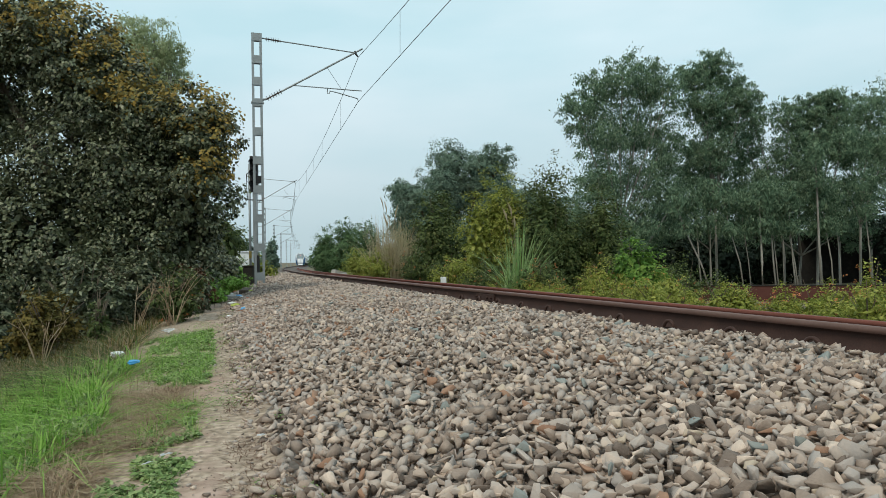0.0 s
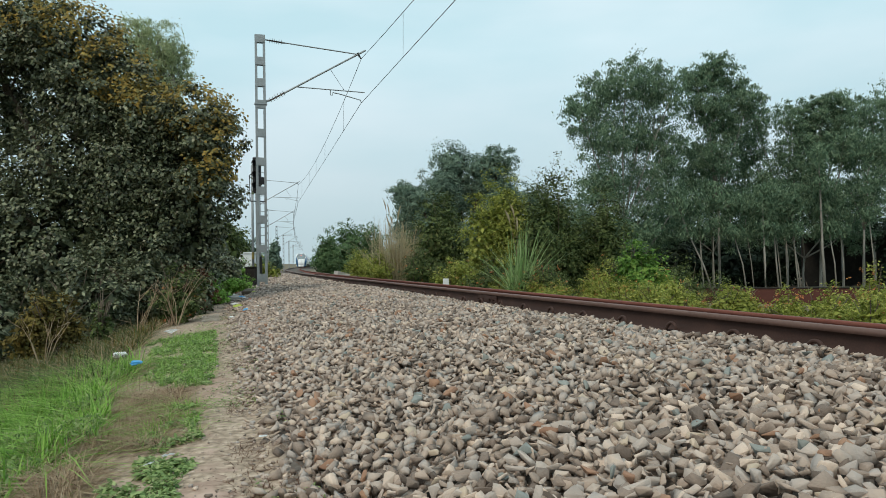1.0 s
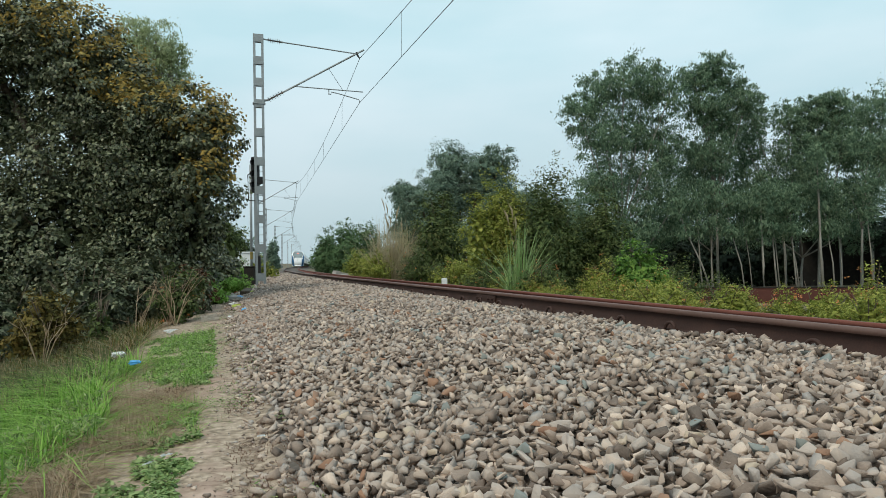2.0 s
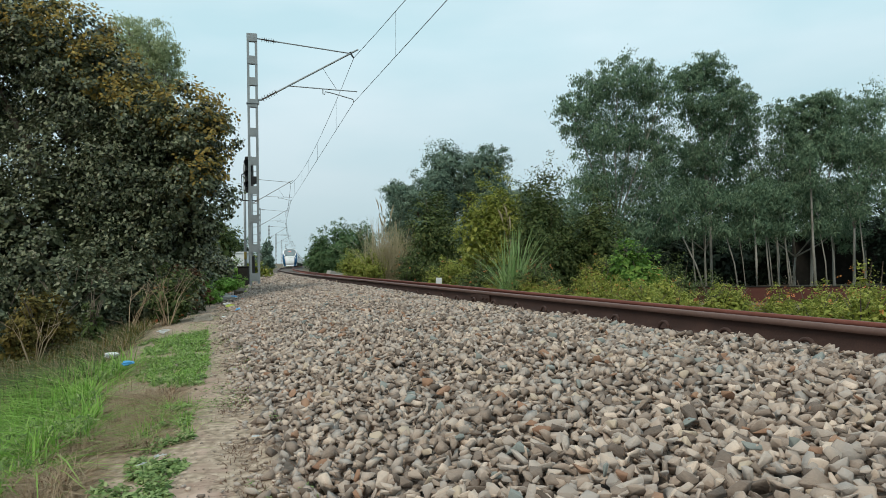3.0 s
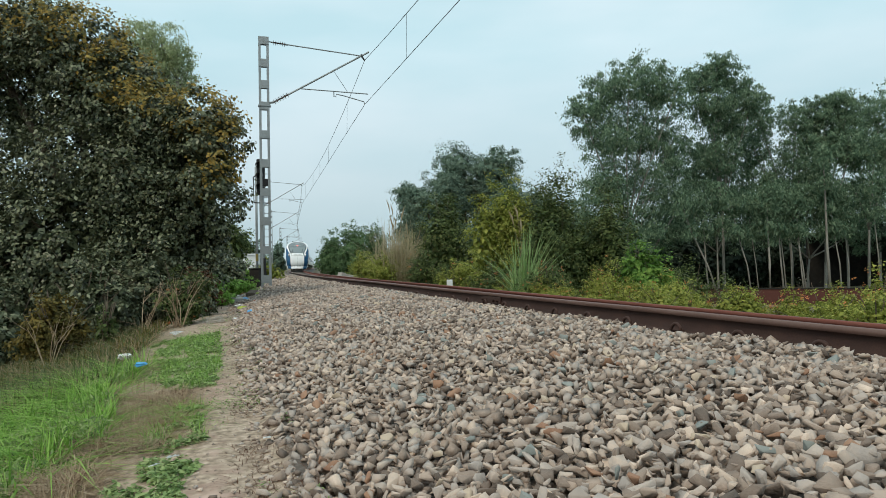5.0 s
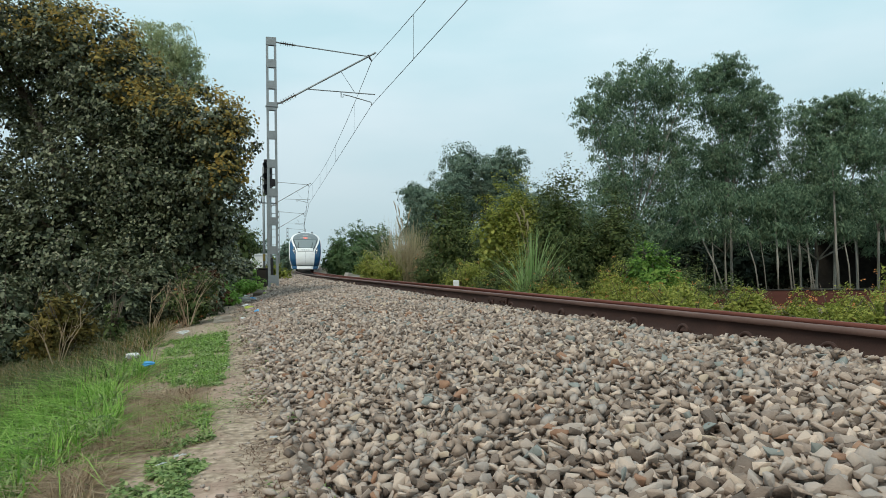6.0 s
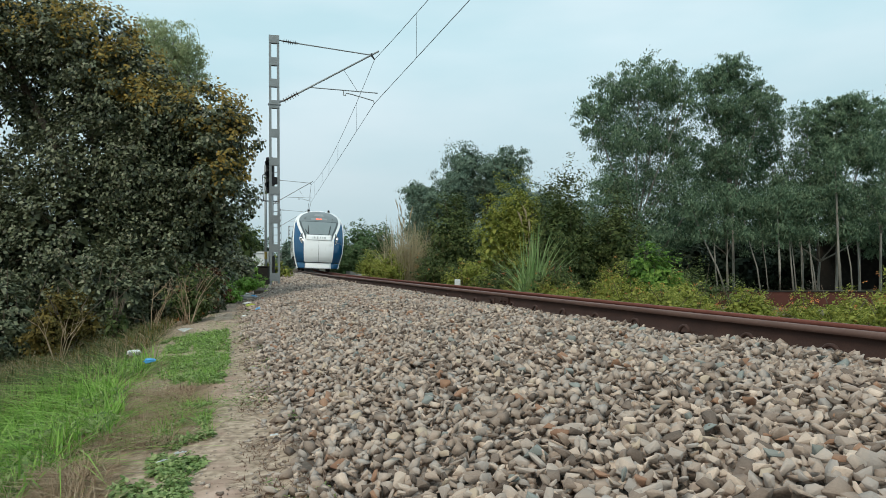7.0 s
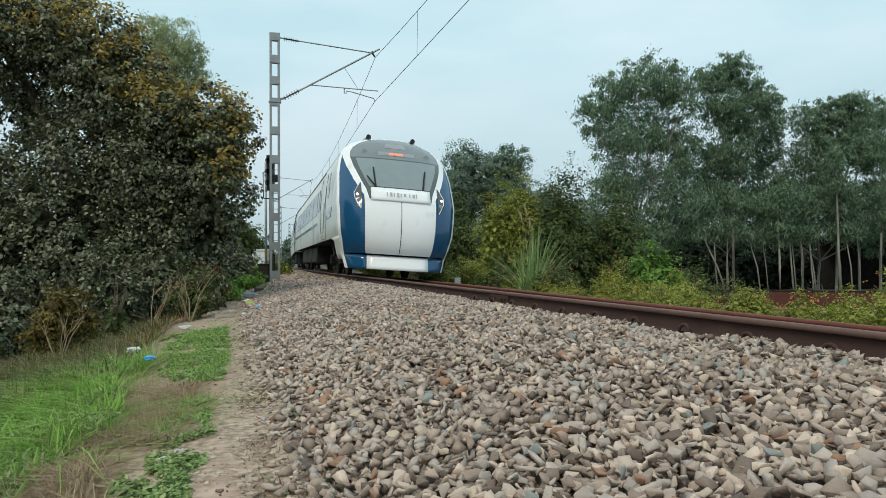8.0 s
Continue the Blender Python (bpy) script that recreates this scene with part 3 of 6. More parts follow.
def build_ballast():
    rng = np.random.default_rng(4)
    near = stone_shapes(44, 10, 0.04, 11)
    far = stone_shapes(32, 8, 0, 12)
    sets = []
    p = ballast_spots(rng, -0.4, 3.4, -4.05, -0.96, 0.0365, 0.027)
    p = p[p[:, 1] > 0.7]
    singles = p[(p[:, 1] < 2.6) & (p[:, 0] > -0.2)]
    picked = rng.choice(len(singles), 300, replace=False)
    chosen = singles[picked]
    keep = ~np.isin(p[:, 0], chosen[:, 0])
    p = p[keep]
    s = 0.0233 * rng.uniform(0.55, 1.35, len(p)) * np.where(rng.uniform(0, 1, len(p)) < 0.10, 1.4, 1.0)
    sets.append(heap(p, s, near, rng, 0.6))
    # a lower layer fills the gaps between the upper stones
    p = ballast_spots(rng, -0.4, 4.2, -3.95, -0.96, 0.044, 0.010)
    p[:, 2] -= 0.032
    sets.append(heap(p, 0.030 * rng.uniform(0.8, 1.2, len(p)), far, rng, 0.5))
    p = ballast_spots(rng, 3.4, 11, -4.05, -0.96, 0.0385, 0.025)
    sets.append(heap(p, 0.0255 * rng.uniform(0.6, 1.4, len(p)), far, rng, 0.6))
    p = ballast_spots(rng, 4.2, 11, -3.95, -0.96, 0.060, 0.010)
    p[:, 2] -= 0.03
    sets.append(heap(p, 0.040 * rng.uniform(0.8, 1.2, len(p)), far, rng, 0.4))
    p = ballast_spots(rng, 11, 18, -4.05, -1.0, 0.044, 0.022)
    sets.append(heap(p, 0.031 * rng.uniform(0.65, 1.3, len(p)), far, rng, 0.55))
    p = ballast_spots(rng, -4.0, 1.2, -4.05, -1.0, 0.06, 0.020)
    p = p[p[:, 1] < 0.7]
    sets.append(heap(p, 0.040 * rng.uniform(0.65, 1.3, len(p)), far, rng, 0.55))
    p = ballast_spots(rng, 18, 42, -3.85, -0.98, 0.086, 0.024)
    sets.append(heap(p, 0.056 * rng.uniform(0.65, 1.3, len(p)), far, rng, 0.55))
    p = ballast_spots(rng, -4.0, 40, -0.75, 2.9, 0.10, 0.015)
    p[:, 2] -= 0.02
    sets.append(heap(p, 0.050 * rng.uniform(0.6, 1.2, len(p)), far, rng, 0.55))
    # the bed under the rails
    p = ballast_spots(rng, -4.0, 40, -1.0, -0.72, 0.07, 0.006)
    p[:, 2] -= 0.045
    sets.append(heap(p, 0.042 * rng.uniform(0.8, 1.1, len(p)), far, rng, 0.4))
    base, verts, faces = 0, [], []
    for v, f in sets:
        verts.append(v)
        faces.append(f + base)
        base += len(v)
    verts, faces = np.concatenate(verts), np.concatenate(faces)
    me = mesh_of("ballast", verts, faces.ravel(), np.full(len(faces), 3), M_STONE)
    ballast = link("ballast", me, None)
    tagged(ballast, "bed of angular grey-brown crushed stones beside the rail", "ballast", kind="stuff")
    meshes = []
    for v, f in near:
        meshes.append(mesh_of("stone", v, f.ravel(), np.full(len(f), 3), M_STONE_ONE))
    odd = {}
    for i, c in enumerate(chosen):
        me = meshes[i % len(meshes)]
        u = rng.uniform()
        if u < 0.17:
            mat = M_STONE_RED if u < 0.06 else M_STONE_PALE if u < 0.11 else M_STONE_GREY
            key = (i % len(meshes), mat.name)
            if key not in odd:
                odd[key] = me.copy()
                odd[key].materials.clear()
                odd[key].materials.append(mat)
            me = odd[key]
        ob = new("stone", me)
        ob.parent = ballast
        r = turns(rng, 1, 0.45)[0]
        ob.matrix_basis = Matrix.Translation(Vector(c) + Vector((0, 0, 0.006))) @ Matrix(r.tolist()).to_4x4() @ Matrix.Scale(0.0265 * rng.uniform(0.7, 1.35), 4)
    # odd stones of other colours strewn farther along
    p = ballast_spots(rng, 2.0, 13, -3.7, -1.1, 0.22, 0.010)
    for mat, name, part_of in ((M_STONE_RED, "red_stones", 0), (M_STONE_PALE, "pale_stones", 1), (M_STONE_GREY, "grey_stones", 2)):
        sel = p[part_of::3]
        v, f = heap(sel + np.array([0, 0, 0.016]), 0.029 * rng.uniform(0.7, 1.4, len(sel)), near, rng, 0.5)
        tagged(link(name, mesh_of(name, v, f.ravel(), np.full(len(f), 3), mat), None, ballast), kind="stuff")


build_ballast()


# ---- plants ----
def leaf_arrays(spots, outs, size, rng, aspect=0.55, droop=0.0, jitter=0.8):
    """Leaves as bent four-cornered blades at the spots, turned roughly to the given ways."""
    n = len(spots)
    nrm = outs / (np.linalg.norm(outs, axis=1)[:, None] + 1e-9) + np.array([0, 0, 0.45]) + rng.normal(0, jitter * 0.6, (n, 3))
    nrm /= np.linalg.norm(nrm, axis=1)[:, None] + 1e-9
    d = np.cross(nrm, rng.normal(0, 1, (n, 3)))
    d /= np.linalg.norm(d, axis=1)[:, None] + 1e-9
    d[:, 2] -= droop + 0.25
    d /= np.linalg.norm(d, axis=1)[:, None] + 1e-9
    s = np.cross(d, nrm)
    s /= np.linalg.norm(s, axis=1)[:, None] + 1e-9
    nrm = np.cross(s, d)
    ln = (size * rng.uniform(0.6, 1.3, n))[:, None]
    w = ln * aspect * 0.5
    a = spots
    b = spots + d * ln * 0.45 + s * w + nrm * ln * 0.08
    c = spots + d * ln
    e = spots + d * ln * 0.45 - s * w + nrm * ln * 0.08
    v = np.stack([a, b, c, e], 1).reshape(-1, 3)
    return v


def quads(v):
    n = len(v) // 4
    return np.arange(4 * n), np.full(n, 4)


def clump_spots(blobs, leaves, rng, clump=0.28, shell=0.55, per=60, reach=1.08):
    """Spots for leaves in many clumps near the surface of rounded masses, with gaps between them."""
    vol = np.array([(b[3] * b[4] + b[4] * b[5] + b[3] * b[5]) for b in blobs])
    share = vol / vol.sum()
    spots, outs = [], []
    for b, part_of in zip(blobs, share):
        total = int(leaves * part_of)
        k = max(3, total // per)
        u = rng.normal(0, 1, (k, 3))
        u /= np.linalg.norm(u, axis=1)[:, None]
        r = rng.uniform(shell, reach, k) ** 0.8
        r *= 1 + 0.20 * np.sin(u[:, 0] * 7 + b[0]) * np.cos(u[:, 2] * 6 + b[1])
        rad = np.array(b[3:6])
        c = np.array(b[:3]) + u * r[:, None] * rad
        m = total // k
        g = rng.normal(0, 1, (k, m, 3)) * (clump * rad.min() * rng.uniform(0.5, 1.2, (k, 1, 1))) * np.array([1, 1, 0.7])
        spots.append((c[:, None] + g).reshape(-1, 3))
        o = u[:, None] * 0.7 + g / (np.abs(g).max() + 1e-9) + np.array([0, 0, 0.25])
        outs.append(o.reshape(-1, 3))
    return np.concatenate(spots), np.concatenate(outs)


def crown(name, blobs, leaves, size, mat, parent, seed, aspect=0.55, droop=0.0, clump=0.28, shell=0.55, per=60, label="", floor=None, reach=1.08, core=0.16, core_size=2.0):
    """The leaves of a plant: clumps near the surface of its masses, and larger inner leaves that close its heart."""
    rng = np.random.default_rng(seed)
    p, o = clump_spots(blobs, leaves, rng, clump, shell, per, reach)
    sizes = np.full(len(p), size)
    n = int(leaves * core)
    if n:
        b = np.array(blobs)
        area = b[:, 3] * b[:, 4] + b[:, 4] * b[:, 5] + b[:, 3] * b[:, 5]
        which = rng.choice(len(b), n, p=area / area.sum())
        u = rng.normal(0, 1, (n, 3))
        u /= np.linalg.norm(u, axis=1)[:, None]
        q = b[which, :3] + u * b[which, 3:6] * (0.68 * rng.uniform(0.1, 1, (n, 1)) ** 0.5)
        p, o, sizes = np.concatenate([p, q]), np.concatenate([o, u]), np.concatenate([sizes, np.full(n, size * core_size)])
    if floor is not None:
        keep = p[:, 2] > floor
        p, o, sizes = p[keep], o[keep], sizes[keep]
    v = leaf_arrays(p, o, sizes, rng, aspect, droop)
    ob = link(name, mesh_of(name, v, *quads(v), mat), None, parent, label)
    return tagged(ob, kind="stuff")


def limbs(base, blobs, r0, seed, mat, parent, twigs=5, name="trunk", lean=(0, 0)):
    """A tapered trunk that forks into limbs, one for each mass of leaves, with thin branches in it."""
    rng = random.Random(seed)
    bm = bmesh.new()
    base = Vector(base)
    mid = sum((Vector(b[:3]) for b in blobs), Vector()) / len(blobs)
    fork = base.lerp(Vector((base.x * 0.6 + mid.x * 0.4 + lean[0], base.y * 0.6 + mid.y * 0.4 + lean[1], mid.z)), 0.45)
    tube(bm, [base - Vector((0, 0, 0.3)), base + Vector((0, 0, 0.05)), base.lerp(fork, 0.5) + Vector((rng.uniform(-.1, .1), rng.uniform(-.1, .1), 0)), fork], [r0 * 1.35, r0 * 1.1, r0 * 0.9, r0 * 0.72], 9)
    for b in blobs:
        c = Vector(b[:3])
        k = fork.lerp(c, 0.5) + Vector((rng.uniform(-.2, .2), rng.uniform(-.2, .2), -0.1 * b[5]))
        tip = c + Vector((0, 0, b[5] * 0.3))
        tube(bm, [fork, k, c, tip], [r0 * 0.62, r0 * 0.5, r0 * 0.36, r0 * 0.14], 6)
        for _ in range(twigs):
            e = c + Vector((rng.uniform(-1, 1) * b[3], rng.uniform(-1, 1) * b[4], rng.uniform(-0.6, 1) * b[5])) * 0.85
            st = k.lerp(c, rng.uniform(0.2, 1.0))
            tube(bm, [st, st.lerp(e, 0.5) + Vector((0, 0, rng.uniform(-.1, .15) * b[5])), e], [r0 * 0.16, r0 * 0.10, r0 * 0.04], 5)
    return part(name, bm, mat, parent, smooth=True)


def tree(label, base, blobs, leaves, size, leaf_mat, bark, r0, seed, group="", name="tree", **kw):
    t = tagged(empty(name, pose(0, 0, 0)), label, "tree", group)
    limbs(base, blobs, r0, seed, bark, t)
    crown("crown", blobs, leaves, size, leaf_mat, t, seed, **kw)
    return t


def blades(roots, height, width, rng, lean=0.35, bend=0.5, segs=3):
    """Grass blades: tapering strips that bend over."""
    n = len(roots)
    a = rng.uniform(0, 2 * np.pi, n)
    h = height * rng.uniform(0.5, 1.2, n)
    side = np.stack([-np.sin(a), np.cos(a), np.zeros(n)], 1)
    way = np.stack([np.cos(a), np.sin(a), np.zeros(n)], 1)
    ln = np.minimum(np.abs(rng.normal(0, lean, n)), 1.5)
    v = []
    for k in range(segs + 1):
        f = k / segs
        c = roots + way * (h * (ln * f + bend * ln * f * f * 1.6))[:, None] + np.array([0, 0, 1.0]) * (h * (f - bend * 0.35 * f * f * np.minimum(ln * 2, 1)))[:, None]
        w = width * (1 - 0.9 * f ** 1.5)
        v.append(c - side * w / 2)
        v.append(c + side * w / 2)
    v = np.stack(v, 1)
    per = 2 * (segs + 1)
    face = np.array([[2 * k, 2 * k + 1, 2 * k + 3, 2 * k + 2] for k in range(segs)])
    idx = face[None] + (np.arange(n) * per)[:, None, None]
    return v.reshape(-1, 3), idx.reshape(-1), np.full(n * segs, 4)


def shrub(label, x, y, r, h, leaf_mat, leaves, size, seed, flowers=0, stretch=1.0, name="shrub", group="", aspect=0.6, stems=M_BARK, flower_mat=None):
    """A low bush: a handful of stems under several uneven masses of leaves, some with small flower heads."""
    rng = random.Random(seed)
    z = ground_z(x, y)
    t = tagged(empty(name, pose(0, 0, 0)), label, "bush", group)
    blobs = []
    for k in range(7):
        a = rng.uniform(0, 2 * math.pi)
        d = rng.uniform(0.15, 0.75) * r
        if k == 0:
            d = 0.0
        hh = h * (0.95 if k == 0 else rng.uniform(0.6, 1.0) * (1 - 0.30 * d / r))
        blobs.append((x + math.cos(a) * d * stretch, y + math.sin(a) * d, z + hh * 0.55, r * 0.45 * stretch, r * 0.45, hh * 0.50))
    bm = bmesh.new()
    for b in blobs:
        for _ in range(3):
            e = Vector((b[0] + rng.uniform(-1, 1) * b[3], b[1] + rng.uniform(-1, 1) * b[4], b[2] + rng.uniform(0, 1.1) * b[5]))
            s = Vector((x + rng.uniform(-.2, .2) * r, y + rng.uniform(-.2, .2) * r, z - 0.05))
            tube(bm, [s, s.lerp(e, 0.5) + Vector((0, 0, 0.15 * h)), e], [0.014, 0.009, 0.004], 5)
    tagged(part("stem_tangle", bm, stems, t, smooth=True), kind="stuff")
    crown("foliage", blobs, int(leaves * 1.2), size * 0.95, leaf_mat, t, seed, aspect=aspect, clump=0.20, shell=0.62, per=34, floor=z - 0.1, reach=1.12, core=0.22, core_size=2.2)
    if flowers:
        g = np.random.default_rng(seed + 5)
        p, o = clump_spots(blobs, flowers * 9, g, 0.07, 1.0, 7, 1.12)
        p[:, 2] += 0.02
        v = leaf_arrays(p, o, size * 0.62, g, 0.9)
        tagged(link("flowers", mesh_of("flowers", v, *quads(v), flower_mat or M_FLOWER), None, t, "small orange flower heads"), kind="stuff")
    return t


# ---- the big leafy tree and the growth beside the path ----
BIG = [(-6.95, 14.6, 3.0, 1.7, 1.6, 1.7), (-9.7, 14.5, 5.9, 1.6, 1.5, 1.2), (-6.85, 14.2, 4.45, 1.2, 1.2, 0.95), (-7.7, 14.2, 5.45, 1.1, 1.1, 0.85), (-4.62, 13.5, 3.5, 0.80, 0.85, 0.80), (-4.72, 13.4, 2.3, 0.85, 0.9, 0.85),
       (-4.85, 13.6, 1.35, 0.65, 0.7, 0.6), (-7.7, 13.6, 1.2, 1.8, 1.1, 1.45), (-9.8, 14.0, 1.6, 1.6, 1.3, 1.9), (-5.8, 13.6, 1.1, 1.05, 1.0, 1.1), (-5.9, 13.8, 2.7, 1.1, 1.1, 1.1), (-5.6, 13.6, 3.6, 0.7, 0.8, 0.7), (-9.3, 15.2, 4.3, 0.8, 0.9, 0.8)]
big = tree("tall dark-leaved tree hung with creeper, yellowing at the top", (-7.4, 15.0, ground_z(-7.4, 15.0)), BIG, 125000, 0.088, M_LEAF_DARK, M_BARK, 0.16, 21, aspect=0.66, clump=0.13, shell=0.76, per=46, floor=-0.9, core=0.07, core_size=2.0, droop=0.25)
# real yellow leaves, plus extra bright ones that imitate skylight on the treetop
crown("yellow_leaves", [(-4.60, 13.35, 3.85, 0.72, 0.65, 0.58), (-4.15, 13.2, 3.2, 0.36, 0.5, 0.75), (-6.45, 13.8, 4.85, 0.75, 0.7, 0.62), (-7.3, 13.8, 5.7, 0.9, 0.8, 0.55), (-8.8, 14.0, 6.2, 1.3, 1.0, 0.8), (-4.4, 13.0, 2.6, 0.5, 0.4, 0.4), (-5.6, 13.4, 4.1, 0.6, 0.6, 0.5)], 9500, 0.080, M_LEAF_YELLOW, big, 22, aspect=0.72, clump=0.16, shell=0.88, per=9, label="yellow and ochre leaves, many added to brighten the sky-lit top", core=0)
tree("pale-leaved eucalyptus tree rising behind the thicket", (-12.2, 31, -1.5), [(-12.5, 31, 11.0, 1.2, 1.3, 1.1), (-13.2, 31, 9.4, 1.4, 1.4, 1.3), (-12.2, 31.4, 9.3, 1.1, 1.2, 1.1), (-13.4, 31, 11.6, 1.0, 1.1, 0.9), (-11.75, 31, 10.4, 0.75, 0.9, 0.8)],
     15000, 0.15, M_LEAF_PALE, M_EUCBARK, 0.2, 23, aspect=0.3, droop=0.7, clump=0.17, shell=0.5, core=0.05)
for k, (x, y, r, h, n) in enumerate([(-11.5, 17, 2.4, 4.5, 9000), (-8.4, 19, 2.2, 3.2, 8000), (-13.5, 14, 2.2, 3.5, 7000), (-7.4, 22.5, 1.2, 2.0, 3500)]):
    shrub("dense dark thicket under the tall tree", x, y, r, h, M_LEAF_DARK, n, 0.14, 30 + k, name="thicket", group="thicket behind the path")
shrub("rust-brown dried creeper bush", -4.55, 12.9, 0.50, 1.0, M_LEAF_RUST, 2600, 0.06, 40, name="dry_bush")
for k, (x, y, r, h) in enumerate([(-5.35, 18.6, 0.6, 0.55), (-6.1, 16.6, 0.7, 0.6), (-5.0, 15.6, 0.45, 0.4), (-6.3, 22.6, 0.7, 0.7), (-4.65, 14.6, 0.4, 0.35)]):
    shrub("bright green low weeds by the mast", x, y, r, h, M_GRASS, 1700, 0.05, 300 + k, name="weed", group="weeds on the verge")
shrub("straggly yellowing weed on the verge", -4.95, 8.7, 0.46, 1.12, M_LEAF_OCHRE, 2600, 0.055, 41, name="weed", group="weeds on the verge")
shrub("slim yellow-green weed on the verge", -4.42, 9.0, 0.20, 0.86, M_LEAF_BUSH, 420, 0.045, 43, name="weed", group="weeds on the verge")
shrub("thin shrub with a few pink flowers", -3.95, 10.5, 0.50, 0.95, M_LEAF_BUSH, 2200, 0.055, 44, flowers=12)
shrub("green weeds at the foot of the mast", -5.9, 17.5, 0.7, 0.7, M_LEAF_GREEN, 2200, 0.06, 45, name="weed", group="weeds on the verge")

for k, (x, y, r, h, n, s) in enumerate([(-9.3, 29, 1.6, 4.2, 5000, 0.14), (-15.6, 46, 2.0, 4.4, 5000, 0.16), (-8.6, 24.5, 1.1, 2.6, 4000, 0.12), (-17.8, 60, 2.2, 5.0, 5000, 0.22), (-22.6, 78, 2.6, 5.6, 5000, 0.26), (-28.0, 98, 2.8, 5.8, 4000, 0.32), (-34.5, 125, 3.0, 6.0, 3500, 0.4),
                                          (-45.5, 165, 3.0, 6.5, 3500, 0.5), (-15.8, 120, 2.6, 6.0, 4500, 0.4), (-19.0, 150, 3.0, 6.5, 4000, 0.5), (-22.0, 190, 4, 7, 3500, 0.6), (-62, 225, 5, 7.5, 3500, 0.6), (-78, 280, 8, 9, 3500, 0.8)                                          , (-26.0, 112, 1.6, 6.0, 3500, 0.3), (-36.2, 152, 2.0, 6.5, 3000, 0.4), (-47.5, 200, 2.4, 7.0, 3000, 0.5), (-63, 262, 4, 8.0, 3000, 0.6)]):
    # past 70 m the leaf colour itself carries the haze
    shrub("line of bushes along the railway, far ones tinted for haze", x, y, r, h, M_LEAF_FAR if y > 70 else M_LEAF_BUSH, n, s, 160 + k, name="far_bush", group="bushes along the line", stretch=1.2)
shrub("green weeds at the foot of the mast", -6.6, 20.0, 0.8, 0.7, M_LEAF_GREEN, 2600, 0.06, 46, name="weed", group="weeds on the verge")
shrub("green weeds at the foot of the mast", -7.3, 25.5, 1.0, 1.0, M_LEAF_GREEN, 2600, 0.07, 47, name="weed", group="weeds on the verge")
shrub("green weeds at the foot of the mast", -7.6, 30.0, 0.9, 1.0, M_LEAF_LANTANA, 2200, 0.07, 48, name="weed", group="weeds on the verge")

for k, (x, y, r, h, mat, n) in enumerate([(-6.6, 10.2, 0.9, 1.5, M_LEAF_DARK, 4000), (-5.6, 11.0, 0.8, 1.2, M_LEAF_DARK, 3500), (-7.8, 11.0, 1.2, 1.9, M_LEAF_DARK, 5000), (-4.9, 11.6, 0.7, 1.5, M_LEAF_DARK, 3200), (-6.2, 9.3, 0.7, 0.9, M_LEAF_DARK, 3000), (-7.3, 9.4, 0.9, 1.4, M_LEAF_DARK, 4000), (-5.3, 10.4, 0.7, 1.5, M_LEAF_DARK, 3600), (-4.35, 11.9, 0.5, 0.9, M_LEAF_DARK, 2200)]):
    shrub("tangle of dark weeds under the tree", x, y, r, h, mat, n, 0.075, 50 + k, name="weed", group="weeds on the verge")

# ---- thickets and trees on the far side of the track ----
GROVE = [  # the masses of each crown: across, height, radius; and how far off it stands
    (48, [(10.8, 11.3, 1.54), (12.2, 13.0, 1.7), (14.0, 13.8, 1.86), (16.1, 14.0, 1.78), (17.5, 12.8, 1.62), (12.6, 9.9, 2.03), (15.4, 10.7, 2.23), (17.5, 9.5, 1.95), (13.6, 6.9, 2.11), (16.5, 6.9, 2.11), (11.6, 6.1, 1.7), (14.8, 3.6, 1.95)]),
    (50, [(20.2, 14.5, 1.35), (21.6, 15.3, 1.44), (23.3, 14.3, 1.35), (23.9, 12.8, 1.18), (20.7, 12.4, 1.6), (22.6, 11.6, 1.69), (21.2, 9.0, 1.86)]),
    (51, [(25.9, 11.8, 1.46), (27.4, 11.4, 1.55), (25.5, 9.6, 1.72), (27.8, 8.6, 1.9), (26.1, 6.4, 1.98)]),
    (49, [(28.8, 11.8, 1.24), (30.3, 12.0, 1.41), (31.1, 10.5, 1.32), (28.4, 9.9, 1.49), (30.0, 8.9, 1.66), (28.8, 6.6, 1.66)]),
    (50, [(33.8, 11.8, 1.69), (33.2, 9.3, 1.69), (34.5, 8.4, 2.11), (32.8, 5.9, 1.86)]),
    (54, [(24.9, 7.2, 2.28), (22.2, 6.3, 2.28), (20.3, 4.9, 2.05), (24.0, 4.0, 2.05)]),
    (55, [(30.0, 5.0, 2.23), (27.2, 4.1, 2.09), (32.8, 4.1, 2.09), (35.1, 3.6, 2.09)]),
    (53, [(11.5, 4.2, 1.79), (13.7, 3.5, 1.88), (18.6, 3.5, 2.01), (20.9, 8.0, 1.88)]),
    (52, [(37.6, 12.2, 2.64), (38.0, 7.0, 3.07), (40.2, 9.6, 3.07)]),
]
for k, (y, masses) in enumerate(GROVE):
    g = random.Random(60 + k)
    bl = [(x, y + g.uniform(-1.8, 1.8), z - 0.3, r, r, r * 0.95) for x, z, r in masses]
    cx = sum(b[0] for b in bl) / len(bl)
    tree("tall eucalyptus tree with drooping grey-green leaves", (cx + g.uniform(-1, 1), y, ground_z(cx, y)), bl, 3900 * len(bl), 0.21, M_LEAF_EUC, M_EUCBARK, 0.105, 60 + k, group="eucalyptus grove", aspect=0.36, droop=0.8, clump=0.15, shell=0.45, per=52, reach=1.2, core=0.07, core_size=1.8)


